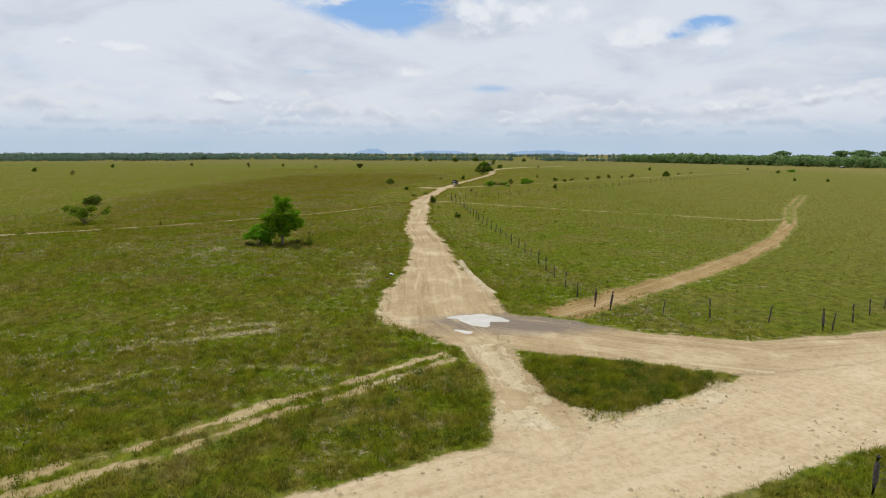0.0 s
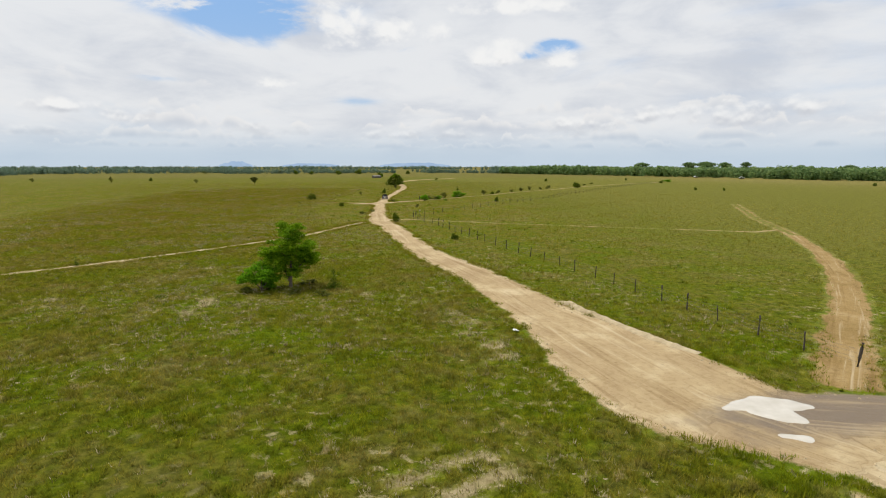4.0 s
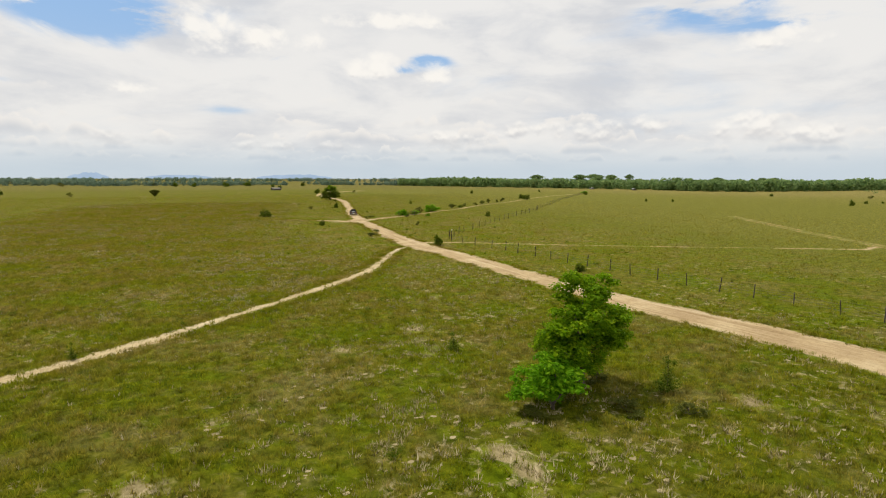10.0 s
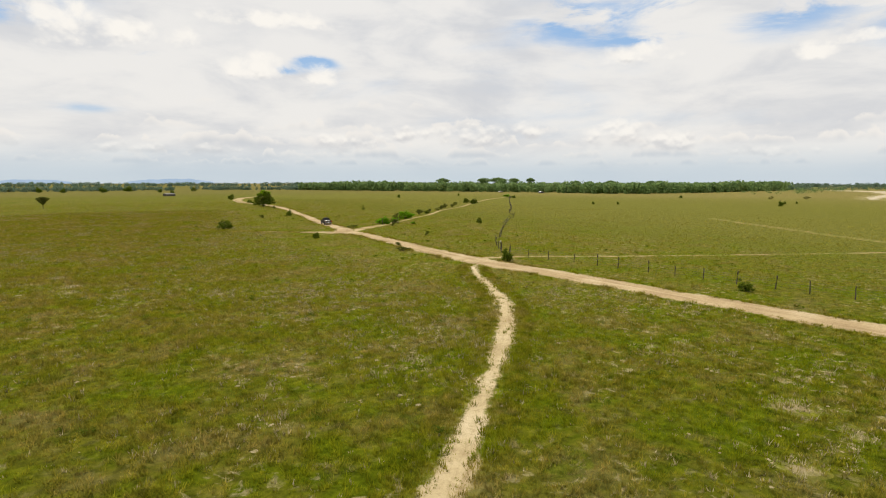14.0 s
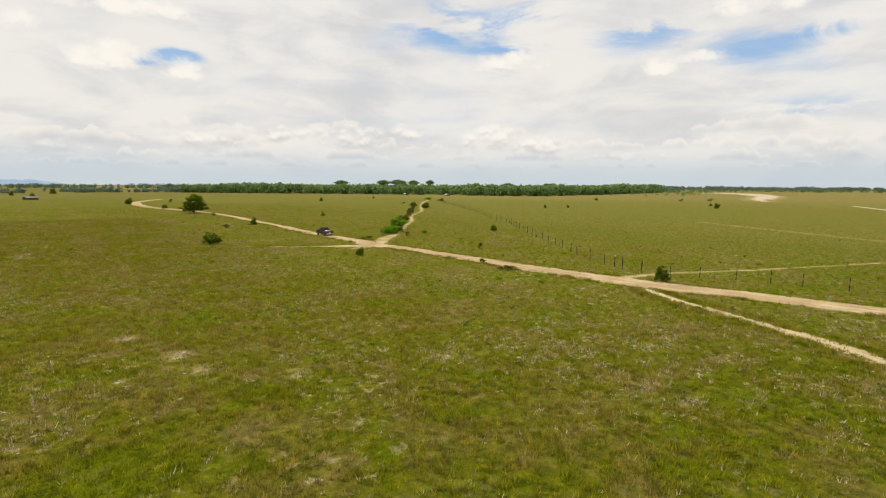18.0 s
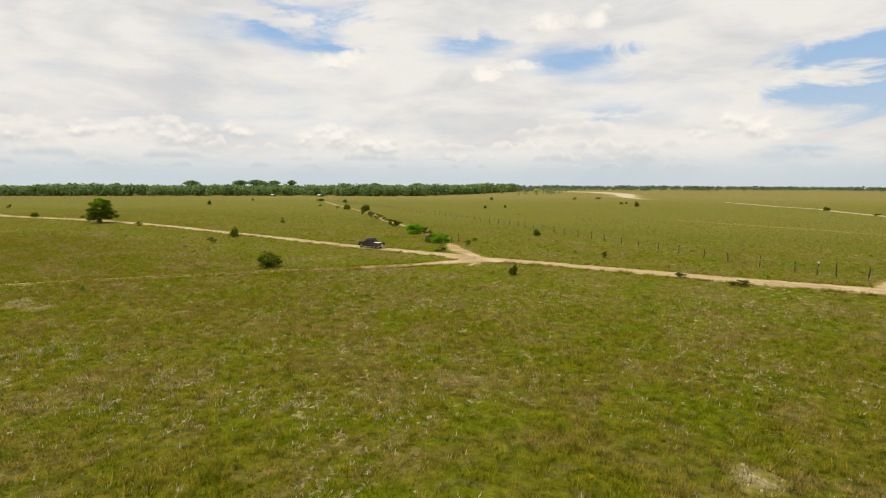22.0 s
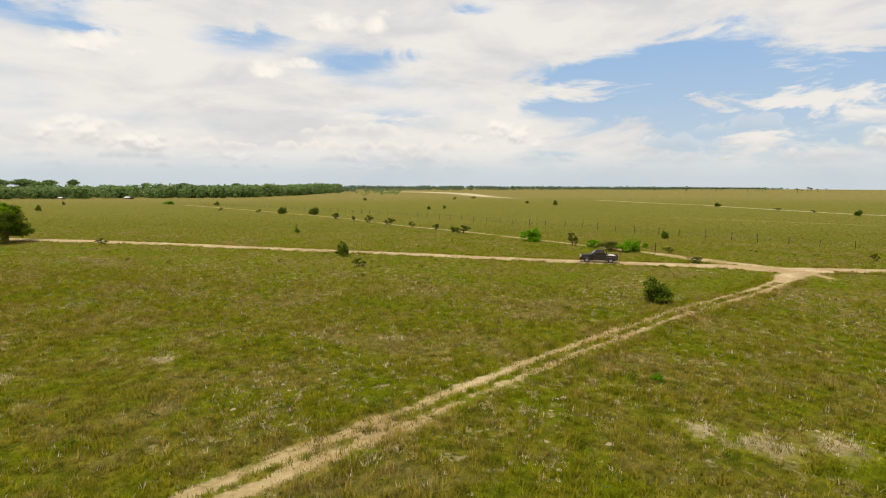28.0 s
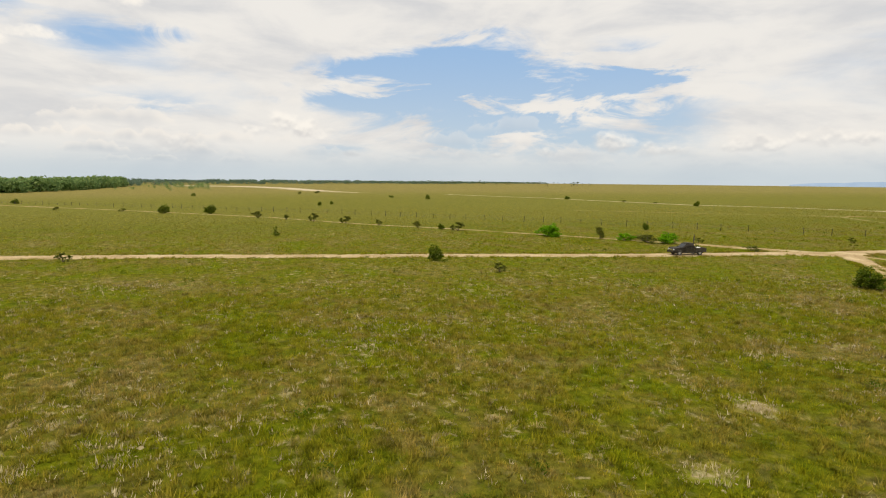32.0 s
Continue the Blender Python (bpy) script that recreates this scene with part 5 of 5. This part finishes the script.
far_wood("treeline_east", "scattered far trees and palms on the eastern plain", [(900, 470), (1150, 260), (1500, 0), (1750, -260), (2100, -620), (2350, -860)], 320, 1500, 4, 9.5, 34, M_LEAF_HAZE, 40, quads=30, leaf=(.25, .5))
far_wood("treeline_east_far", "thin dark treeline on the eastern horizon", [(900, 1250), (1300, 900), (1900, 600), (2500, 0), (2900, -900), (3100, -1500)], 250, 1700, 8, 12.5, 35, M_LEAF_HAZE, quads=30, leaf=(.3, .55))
far_wood("brush_east", "low far brush by the sand clearing", [(560, 320), (700, 330), (860, 350), (1000, 260)], 90, 90, 4, 8, 36, M_LEAF_FAR_HAZE, 30, quads=40)

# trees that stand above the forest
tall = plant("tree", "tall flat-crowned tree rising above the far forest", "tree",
             [(0, 0, 17, 7, 7, 3.2), (-5, 1, 16, 4, 4, 2.4), (5, -1, 16.5, 4.5, 4, 2.6), (0, 0, 19.0, 5, 5, 1.8), (1, 0, 12.5, 5.5, 5, 3.2), (-1, 1, 9, 5, 5, 3)], 1900, 1.5, M_LEAF_FAR_HAZE,
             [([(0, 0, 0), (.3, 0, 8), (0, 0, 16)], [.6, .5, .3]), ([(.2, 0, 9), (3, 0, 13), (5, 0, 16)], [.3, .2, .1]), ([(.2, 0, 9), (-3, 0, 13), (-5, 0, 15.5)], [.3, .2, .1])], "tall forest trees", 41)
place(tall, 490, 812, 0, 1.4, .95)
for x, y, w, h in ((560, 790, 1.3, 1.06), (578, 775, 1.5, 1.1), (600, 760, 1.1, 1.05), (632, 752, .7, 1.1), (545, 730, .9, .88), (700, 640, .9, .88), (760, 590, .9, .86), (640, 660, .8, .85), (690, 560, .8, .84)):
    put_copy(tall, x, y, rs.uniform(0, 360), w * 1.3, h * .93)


# palms scattered along the eastern horizon
def palm(high, seed, label):
    rng = np.random.default_rng(seed)
    root = tagged(new("palm_tree"), label, "palm tree", "far palms")
    bend = rng.uniform(-.6, .6)
    part("trunk", limb([(0, 0, 0), (bend * .4, 0, high * .5), (bend, 0, high)], [.34, .26, .20]), M_BARK, root)
    v = []
    for k in range(16):
        th, up = k * 2.4, rng.uniform(-.3, 1.0)
        way, side = np.array([math.cos(th), math.sin(th)]), np.array([-math.sin(th), math.cos(th)])
        last = None
        for s in np.linspace(0, 1, 5):
            q, z = way * s * 3.6 * (1 - .2 * abs(up)), high + up * 2.6 * s - 2.3 * s * s
            w = side * (.28 + 1.3 * s * (1 - s) * 1.6)
            row = [(bend + q[0] - w[0], q[1] - w[1], z - .25), (bend + q[0], q[1], z), (bend + q[0] + w[0], q[1] + w[1], z - .25)]
            if last:
                v += [last[0], last[1], row[1], row[0], last[1], last[2], row[2], row[1]]
            last = row
    part("crown", mesh_np("crown", v, np.arange(len(v)).reshape(-1, 4), M_LEAF_DARK), None, root)
    return root


PALMS = [palm(h, 60 + k, lab) for k, (h, lab) in enumerate(((12.5, "tall slender palm far off on the eastern plain"), (9.5, "short bushy palm far off on the eastern plain"), (15, "very tall palm above the far eastern treeline")))]
for k in range(90):
    az, far = radians(-(92 + 31 * ((k * .618) % 1) + rs.normal() * 1.2)), rs.uniform(1150, 1900)
    x, y = -70 - math.sin(az) * far, 235 + math.cos(az) * far
    if k < 3:
        place(PALMS[k], x, y, 40 * k, 1.1, .7)
    else:
        put_copy(PALMS[k % 3], x, y, rs.uniform(0, 360), rs.uniform(.8, 1.2), rs.uniform(.42, .80))


# ---- far farm sheds ----
def shed(x, y, turn, wide, deep, high, label, roof_mat, wall_mat):
    root = tagged(new("shed"), label, "shed", "far farm sheds")
    bm = bmesh.new()
    bmesh.ops.create_cube(bm, size=1, matrix=Matrix.Translation((0, 0, high / 2)) @ Matrix.Diagonal((wide, deep, high, 1)))
    part("wall", bm, wall_mat, root)
    for side in (-1, 1):
        bm = bmesh.new()
        bmesh.ops.create_cube(bm, size=1, matrix=Matrix.Translation((0, side * deep * .27, high + deep * .09)) @ Matrix.Rotation(-side * .32, 4, "X") @ Matrix.Diagonal((wide * 1.08, deep * .60, .15, 1)))
        part("roof", bm, roof_mat, root)
    bm = bmesh.new()
    bmesh.ops.create_cube(bm, size=1, matrix=Matrix.Translation((wide * .2, -deep / 2, high * .4)) @ Matrix.Diagonal((wide * .18, .1, high * .8, 1)))
    part("door", bm, M_POST, root)
    root.matrix_basis = pose(x, y, float(ground_z(x, y)), 0, 0, turn)


M_ROOF = make_plain("pale_roof", (0.62, 0.62, 0.60), (0.78, 0.78, 0.76), 0.5, 0.5)
M_DULLROOF = make_plain("dull_roof", (0.16, 0.15, 0.13), (0.26, 0.24, 0.21), 0.5, 0.8)
# dark walls; below the white roofs the colour paints in their shade
M_DARKWALL = make_plain("dark_shaded_walls", (0.06, 0.05, 0.045), (0.13, 0.11, 0.09), 1.0, 0.9)
shed(472, 578, 50, 13, 5, 1.3, "long low white-roofed farm shed at the forest edge", M_ROOF, M_DARKWALL)
shed(453, 634, 60, 8, 4, 1.2, "small white-roofed farm shed at the forest edge", M_ROOF, M_DARKWALL)
shed(52, 663, 20, 9, 5, 1.9, "dark boarded farm shed with a dull grey roof", M_DULLROOF, M_DARKWALL)


# ---- pickup ----
def box(bm, c, s, rot=None):
    m = Matrix.Translation(c) @ (rot or Matrix.Identity(4)) @ Matrix.Diagonal((*s, 1))
    return bmesh.ops.create_cube(bm, size=1, matrix=m)["verts"]


def bevelled(bm, w, seg=2):
    bmesh.ops.bevel(bm, geom=bm.edges[:], offset=w, segments=seg, affect="EDGES", profile=.6)
    return bm


def loft(sections):
    """A hull through cross sections (x, half width, bottom, top, half width at the top)."""
    bm = bmesh.new()
    rows = []
    for x, hw, z0, z1, tw in sections:
        zs = z0 + (z1 - z0) * .55
        rows.append([bm.verts.new(p) for p in ((x, -hw * .96, z0), (x, -hw, zs), (x, -tw, z1), (x, tw, z1), (x, hw, zs), (x, hw * .96, z0))])
    for a, b in zip(rows[:-1], rows[1:]):
        for k in range(6):
            bm.faces.new((a[k], a[(k + 1) % 6], b[(k + 1) % 6], b[k]))
    bm.faces.new(rows[0])
    bm.faces.new(rows[-1][::-1])
    bmesh.ops.recalc_face_normals(bm, faces=bm.faces)
    return bm


M_PAINT = make_plain("black_paint", (0.018, 0.015, 0.011), (0.052, 0.043, 0.030), 1.6, 0.55, spec=.12)
M_DUST = make_plain("dusty_black_paint", (0.03, 0.027, 0.024), (0.10, 0.085, 0.065), 2.2, 0.7, spec=.15)
M_GLASS = make_plain("dark_glass", (0.010, 0.012, 0.014), (0.014, 0.016, 0.018), 1.0, 0.08, spec=.5)
M_RUBBER = make_plain("tyre_rubber", (0.015, 0.015, 0.015), (0.05, 0.045, 0.04), 5.0, 0.9)
M_RIM = make_plain("alloy", (0.35, 0.35, 0.36), (0.5, 0.5, 0.5), 4.0, 0.35, 0.9)
M_CHROME = make_plain("chrome", (0.6, 0.6, 0.6), (0.7, 0.7, 0.7), 4.0, 0.15, 1.0)
M_RED = make_plain("red_lens", (0.35, 0.01, 0.01), (0.45, 0.02, 0.015), 4.0, 0.2)
M_CLEAR = make_plain("clear_lens", (0.6, 0.62, 0.64), (0.75, 0.76, 0.78), 4.0, 0.1)
M_TARP = make_plain("white_sacking", (0.62, 0.60, 0.56), (0.80, 0.79, 0.75), 3.0, 0.85, bump=.03)

pickup = tagged(new("pickup_truck"), "black double-cab pickup truck standing on the sand road", "pickup truck")
body = part("body", loft([(2.42, .72, .45, .80, .60), (2.30, .84, .38, .95, .76), (1.55, .88, .36, 1.04, .82), (.95, .90, .36, 1.08, .86), (-.85, .90, .36, 1.08, .88), (-.90, .90, .36, 1.02, .88)]), M_PAINT, pickup)
part("hood", bevelled((lambda bm: (box(bm, (1.62, 0, 1.04), (1.35, 1.5, .06), Matrix.Rotation(.07, 4, "Y")), bm)[1])(bmesh.new()), .02), M_PAINT, pickup)
part("cab", loft([(1.05, .84, 1.02, 1.06, .80), (.42, .80, 1.02, 1.62, .60), (.10, .80, 1.02, 1.70, .60), (-.55, .80, 1.02, 1.69, .60), (-.95, .82, 1.02, 1.08, .78)]), M_PAINT, pickup)
part("roof", bevelled((lambda bm: (box(bm, (-.15, 0, 1.70), (.95, 1.2, .05)), bm)[1])(bmesh.new()), .02), M_PAINT, pickup)
for nm, c, s, r in (("windshield", (.74, 0, 1.36), (.02, 1.26, .72), -.83), ("rear_window", (-.77, 0, 1.38), (.02, 1.2, .55), .58)):
    bm = bmesh.new()
    box(bm, c, s, Matrix.Rotation(r, 4, "Y"))
    part(nm, bm, M_GLASS, pickup)
for side in (-1, 1):
    for x, ln in ((.25, .62), (-.42, .58)):
        door = bmesh.new()
        box(door, (x, side * .893, .74), (ln + .2, .03, .58))
        d = part("door", bevelled(door, .012), M_PAINT, pickup)
        bm = bmesh.new()
        box(bm, (x, side * .715, 1.36), (ln, .02, .40), Matrix.Rotation(side * .33, 4, "X"))
        part("window", bm, M_GLASS, d)
        bm = bmesh.new()
        box(bm, (x - ln * .35, side * .915, .92), (.16, .025, .03))
        part("handle", bm, M_CHROME, d)
    bm = bmesh.new()
    box(bm, (.80, side * .99, 1.12), (.10, .20, .16))
    part("mirror", bevelled(bm, .03), M_PAINT, pickup)
    bm = bmesh.new()
    box(bm, (-1.70, side * .87, .78), (1.62, .06, .60))
    part("bed_side", bevelled(bm, .02), M_DUST, pickup)
    bm = bmesh.new()
    box(bm, (2.33, side * .62, .83), (.12, .30, .16), Matrix.Rotation(side * -.25, 4, "Z"))
    part("headlight", bevelled(bm, .03), M_CLEAR, pickup)
    bm = bmesh.new()
    box(bm, (-2.49, side * .82, .86), (.06, .12, .34))
    part("taillight", bevelled(bm, .015), M_RED, pickup)
    bm = bmesh.new()
    box(bm, (-.05, side * .86, .36), (1.5, .10, .05))
    part("side_step", bevelled(bm, .015), M_CHROME, pickup)
for nm, c, s, m_ in (("bed_floor", (-1.70, 0, .58), (1.6, 1.7, .06), M_DUST), ("bed_front", (-.94, 0, .82), (.05, 1.7, .5), M_DUST), ("tailgate", (-2.49, 0, .80), (.06, 1.5, .52), M_DUST),
                     ("rear_bumper", (-2.56, 0, .48), (.14, 1.7, .18), M_CHROME), ("front_bumper", (2.42, 0, .50), (.18, 1.66, .26), M_PAINT), ("grille", (2.42, 0, .80), (.06, .95, .20), M_CHROME),
                     ("number_plate", (-2.60, 0, .66), (.02, .42, .13), M_WHITE), ("chassis", (-.1, 0, .36), (4.4, 1.0, .16), M_RUBBER)):
    bm = bmesh.new()
    box(bm, c, s)
    part(nm, bevelled(bm, min(s) * .25), m_, pickup)
bm = bmesh.new()
for side in (-1, 1):
    box(bm, (-1.02, side * .7, 1.30), (.05, .05, .62), Matrix.Rotation(.25, 4, "Y"))
box(bm, (-.95, 0, 1.60), (.05, 1.42, .05))
part("roll_bar", bm, M_PAINT, pickup)


def ring(r0, r1, wide, sides=20):
    bm = bmesh.new()
    prof = [(r0, -wide / 2), (r1 * .95, -wide / 2), (r1, -wide * .32), (r1, wide * .32), (r1 * .95, wide / 2), (r0, wide / 2)]
    rows = [[bm.verts.new((r * math.cos(t), y, r * math.sin(t))) for r, y in prof] for t in np.linspace(0, 2 * math.pi, sides, endpoint=False)]
    for k in range(sides):
        a, b = rows[k], rows[(k + 1) % sides]
        for j in range(len(prof)):
            bm.faces.new((a[j], b[j], b[(j + 1) % len(prof)], a[(j + 1) % len(prof)]))
    bmesh.ops.recalc_face_normals(bm, faces=bm.faces)
    return bm


for x in (1.55, -1.55):
    for side in (-1, 1):
        tyre = part("tyre", ring(.21, .36, .24), M_RUBBER, pickup, smooth=True)
        tyre.location = (x, side * .78, .36)
        part("rim", ring(.03, .22, .20), M_RIM, tyre, smooth=True)
        bm = bmesh.new()
        box(bm, (x, side * .90, .66), (.84, .05, .16))
        for v in bm.verts:
            v.co.x = x + (v.co.x - x) * (0.75 if v.co.z > .66 else 1.0)
        part("wheel_arch", bevelled(bm, .02), M_DUST, pickup)
TRUCK = pose(4.7, 217.3, 0.05, 0, 0, 79.0)
pickup.matrix_basis = TRUCK

load = tagged(new("load"), "white sacks heaped in the bed of the pickup", "load")
for k, (x, y, sx, sy, sz) in enumerate(((-1.45, .25, .55, .45, .26), (-1.85, -.2, .5, .5, .24), (-1.4, -.35, .45, .38, .22), (-2.0, .35, .36, .32, .2))):
    bm = bmesh.new()
    bmesh.ops.create_icosphere(bm, subdivisions=3, radius=1)
    for v in bm.verts:
        n_ = noise.noise(v.co * 2.2 + Vector((k * 3.1, 0, 0)))
        v.co = Vector((x + v.co.x * sx * (1 + .25 * n_), y + v.co.y * sy * (1 + .25 * n_), .61 + max(-.0, (v.co.z + .9) * sz * (1 + .3 * n_))))
    part("sack", bm, M_TARP, load, smooth=True)
load.matrix_basis = TRUCK


# ---- grass ----
def grass(name, label, count, box_, dens, h0, h1, blades, width, seed, avoid, material=M_BLADE):
    """Tufts of single-pointed blades, thinner where dens says so."""
    rng = np.random.default_rng(seed)
    x, y = rng.uniform(box_[0], box_[1], count), rng.uniform(box_[2], box_[3], count)
    keep = rng.random(count) < dens(x, y)
    x, y = x[keep], y[keep]
    d = np.full(x.shape, 9.0)
    for s in avoid:
        d = np.minimum(d, strip_sdf(x, y, s))
    d = d + (vnoise(x, y, 2.6, 5, 3) - .5) * .6
    keep = d > rng.uniform(-.1, .25, x.shape)
    x, y, d = x[keep], y[keep], d[keep]
    h = rng.uniform(h0, h1, x.shape) * (.35 + .95 * vnoise(x, y, .9, seed + 9, 2)) * (.6 + .8 * vnoise(x, y, 5, seed, 2)) * np.clip(.6 + d * .5, .6, 1)
    n = len(x)
    th = rng.uniform(0, 2 * np.pi, (n, blades))
    lean = rng.uniform(.15, .95, (n, blades))
    px = x[:, None] + np.cos(th) * rng.uniform(0, .16, (n, blades))
    py = y[:, None] + np.sin(th) * rng.uniform(0, .16, (n, blades))
    hh = h[:, None] * rng.uniform(.6, 1.15, (n, blades))
    ww = width * rng.uniform(.6, 1.4, (n, blades))
    z = ground_z(px, py)
    a = np.stack([px - np.sin(th) * ww, py + np.cos(th) * ww, z - .02], -1)
    b = np.stack([px + np.sin(th) * ww, py - np.cos(th) * ww, z - .02], -1)
    c = np.stack([px + np.cos(th) * lean * hh, py + np.sin(th) * lean * hh, z + hh], -1)
    v = np.stack([a, b, c], 2).reshape(-1, 3)
    tagged(new(name, mesh_np(name, v, np.arange(len(v)).reshape(-1, 3)[:, ::-1], material)), label, "grass", kind="stuff")


FLANK = [(-6, 14), (-14, 30), (-22, 48), (-32, 74), (-44, 98), (-52, 122), (-58, 150), (-60, 180), (-56, 212), (-50, 240), (-42, 268), (-38, 290)]


def beside(x, y):
    """Distance from the open strip of pasture west of the road."""
    return strip_sdf(x, y, [(*p, 0.0) for p in FLANK])


def fade(x, y, box_, reach):
    """Thins the grass out towards the rim of a box."""
    e = np.minimum(np.minimum(x - box_[0], box_[1] - x), np.minimum(y - box_[2], box_[3] - y))
    return np.clip(e / reach, 0, 1)


def bareness(x, y):
    """Where the sward opens on bare sand: in loose gatherings, and round the larger bare spots."""
    b = np.clip((vnoise(x, y, 13.0, 33, 3) - .46) * 4, 0, 1) * np.clip((vnoise(x, y, .9, 37, 3) - .52) * 8, 0, 1)
    for px, py, r in PATCHES:
        b = np.maximum(b, np.clip(1.7 - np.hypot(x - px - .3 * r, y - py - .4 * r) / (r + .45), 0, 1) * np.clip((vnoise(x, y, .9, 38, 2) - .22) * 5, 0, 1))
    for line in ARCS:
        b = np.maximum(b, np.clip(1 - strip_sdf(x, y, line) / .4, 0, 1) * np.clip((vnoise(x, y, .9, 38, 2) - .25) * 5, 0, 1))
    return b


def patchy(x, y):
    return (1 - .6 * bareness(x, y)) * np.clip(.55 + 1.5 * (vnoise(x, y, 3.0, 3, 3) - .3), .25, 1) * np.clip(.35 + 2.2 * (vnoise(x, y, .8, 8, 2) - .3), .2, 1)


NEAR, MID = (-95, 45, 8, 318), (-150, 150, 12, 430)
# small flecks of bare sand in the open sward
fr = np.random.default_rng(91)
fx, fy = fr.uniform(-88, 8, 330000), fr.uniform(14, 305, 330000)
hold = (beside(fx, fy) < 42) & (np.minimum.reduce([strip_sdf(fx, fy, q) for q in all_sand]) > .5)
fx, fy = fx[hold], fy[hold]
hold = fr.random(len(fx)) < bareness(fx, fy) * .22
fx, fy = fx[hold], fy[hold]
fk = np.arange(7) * 2 * np.pi / 7
fw = (.04 + .13 * fr.random((len(fx), 1)) ** 2.5) * fr.uniform(.5, 1.3, (len(fx), 7))
ring_ = np.stack([fx[:, None] + np.cos(fk) * fw * 1.3, fy[:, None] + np.sin(fk) * fw, ground_z(fx, fy)[:, None] + .006 + 0 * fw], -1)
mid_ = np.stack([fx, fy, ground_z(fx, fy) + .035], -1)[:, None]
fv = np.concatenate([mid_, ring_], 1)
ff = np.stack([np.zeros(7, int), np.arange(7) + 1, (np.arange(7) + 1) % 7 + 1], -1)
tagged(new("bare_flecks", mesh_np("bare_flecks", fv.reshape(-1, 3), (ff[None] + np.arange(len(fx))[:, None, None] * 8).reshape(-1, 3), M_FLECK, True)), "small flecks of bare pale sand between the tussocks", "bare ground", kind="stuff")
grass("grass_near", "rough mixed green and straw-coloured pasture grass", 1050000, NEAR, lambda x, y: np.clip(1.7 - beside(x, y) / 26, .05, 1) * patchy(x, y) * fade(x, y, NEAR, 25), .15, .36, 6, .026, 51, all_sand)
grass("grass_dead", "pale dead straw tufts gathered in the open sward", 560000, NEAR, lambda x, y: (beside(x, y) < 40) * (.03 + .09 * np.clip((y - 120) / 80, 0, 1) * (vnoise(x, y, 4.0, 44, 2) > .5) + .95 * bareness(x, y)) * fade(x, y, NEAR, 25), .10, .30, 6, .022, 59, all_sand, M_DEAD)
grass("grass_mid", "coarser pasture grass along and beyond the sand road", 330000, MID, lambda x, y: np.clip((beside(x, y) - 15) / 60, 0, .8) * patchy(x, y) * fade(x, y, MID, 90), .16, .40, 4, .036, 52, all_sand)
grass("grass_path", "tufts of grass standing in the sand path", 9000, (-80, -5, 76, 144), lambda x, y: (strip_sdf(x, y, PATH_W) < .1) * (vnoise(x, y, 1.2, 71, 2) > .56), .15, .4, 6, .035, 55, [])
for k_, (line_, w_) in enumerate(((TRACK_N, 0), (PATH_W, .8))):
    BAND = [(x, y, 2.2) for x, y, w in line_]
    RUT = [shifted(line_, o, .12) for o in (-.62, .62)] if not w_ else [[(x, y, .35) for x, y, w in line_]]
    bx = [p[0] for p in line_]
    by = [p[1] for p in line_]
    grass("grass_trackside", "dense rough grass growing along the sandy track", 170000, (min(bx) - 3, max(bx) + 3, min(by) - 3, max(by) + 3),
          lambda x, y: (strip_sdf(x, y, BAND) < 0) * .9, .2, .42, 5, .022, 56 + k_, RUT + [MAIN, MOUTH])
ISLAND = [(6.2, 32.6, 1.2), (9.2, 30.6, 3.4), (13.6, 31.0, 1.4)]
grass("grass_island", "tall lush green grass between the roads at the junction", 26000, (2, 20, 22, 38), lambda x, y: (strip_sdf(x, y, ISLAND) < .4) * 1.0, .2, .5, 6, .028, 53, [MAIN, SIDE, LOWER, LINK])
grass("grass_verge", "tall rough grass on the corner beside the lower road", 60000, (-40, 30, 8, 37), lambda x, y: (beside(x, y) < 60) * patchy(x, y) * .9, .18, .44, 7, .022, 54, all_sand)

EDGES = [(x, y, w + .9) for x, y, w in MAIN]
grass("grass_edge", "ragged tufts of grass along the edges of the sand road", 420000, (-16, 40, 38, 330), lambda x, y: (strip_sdf(x, y, EDGES) < 0) * (vnoise(x, y, 1.1, 72, 2) > .50) * np.clip(1.4 - (y - 38) / 260, .3, 1), .16, .42, 6, .026, 58, [[(x, y, w - .55) for x, y, w in MAIN], SIDE, LINK, MOUTH])
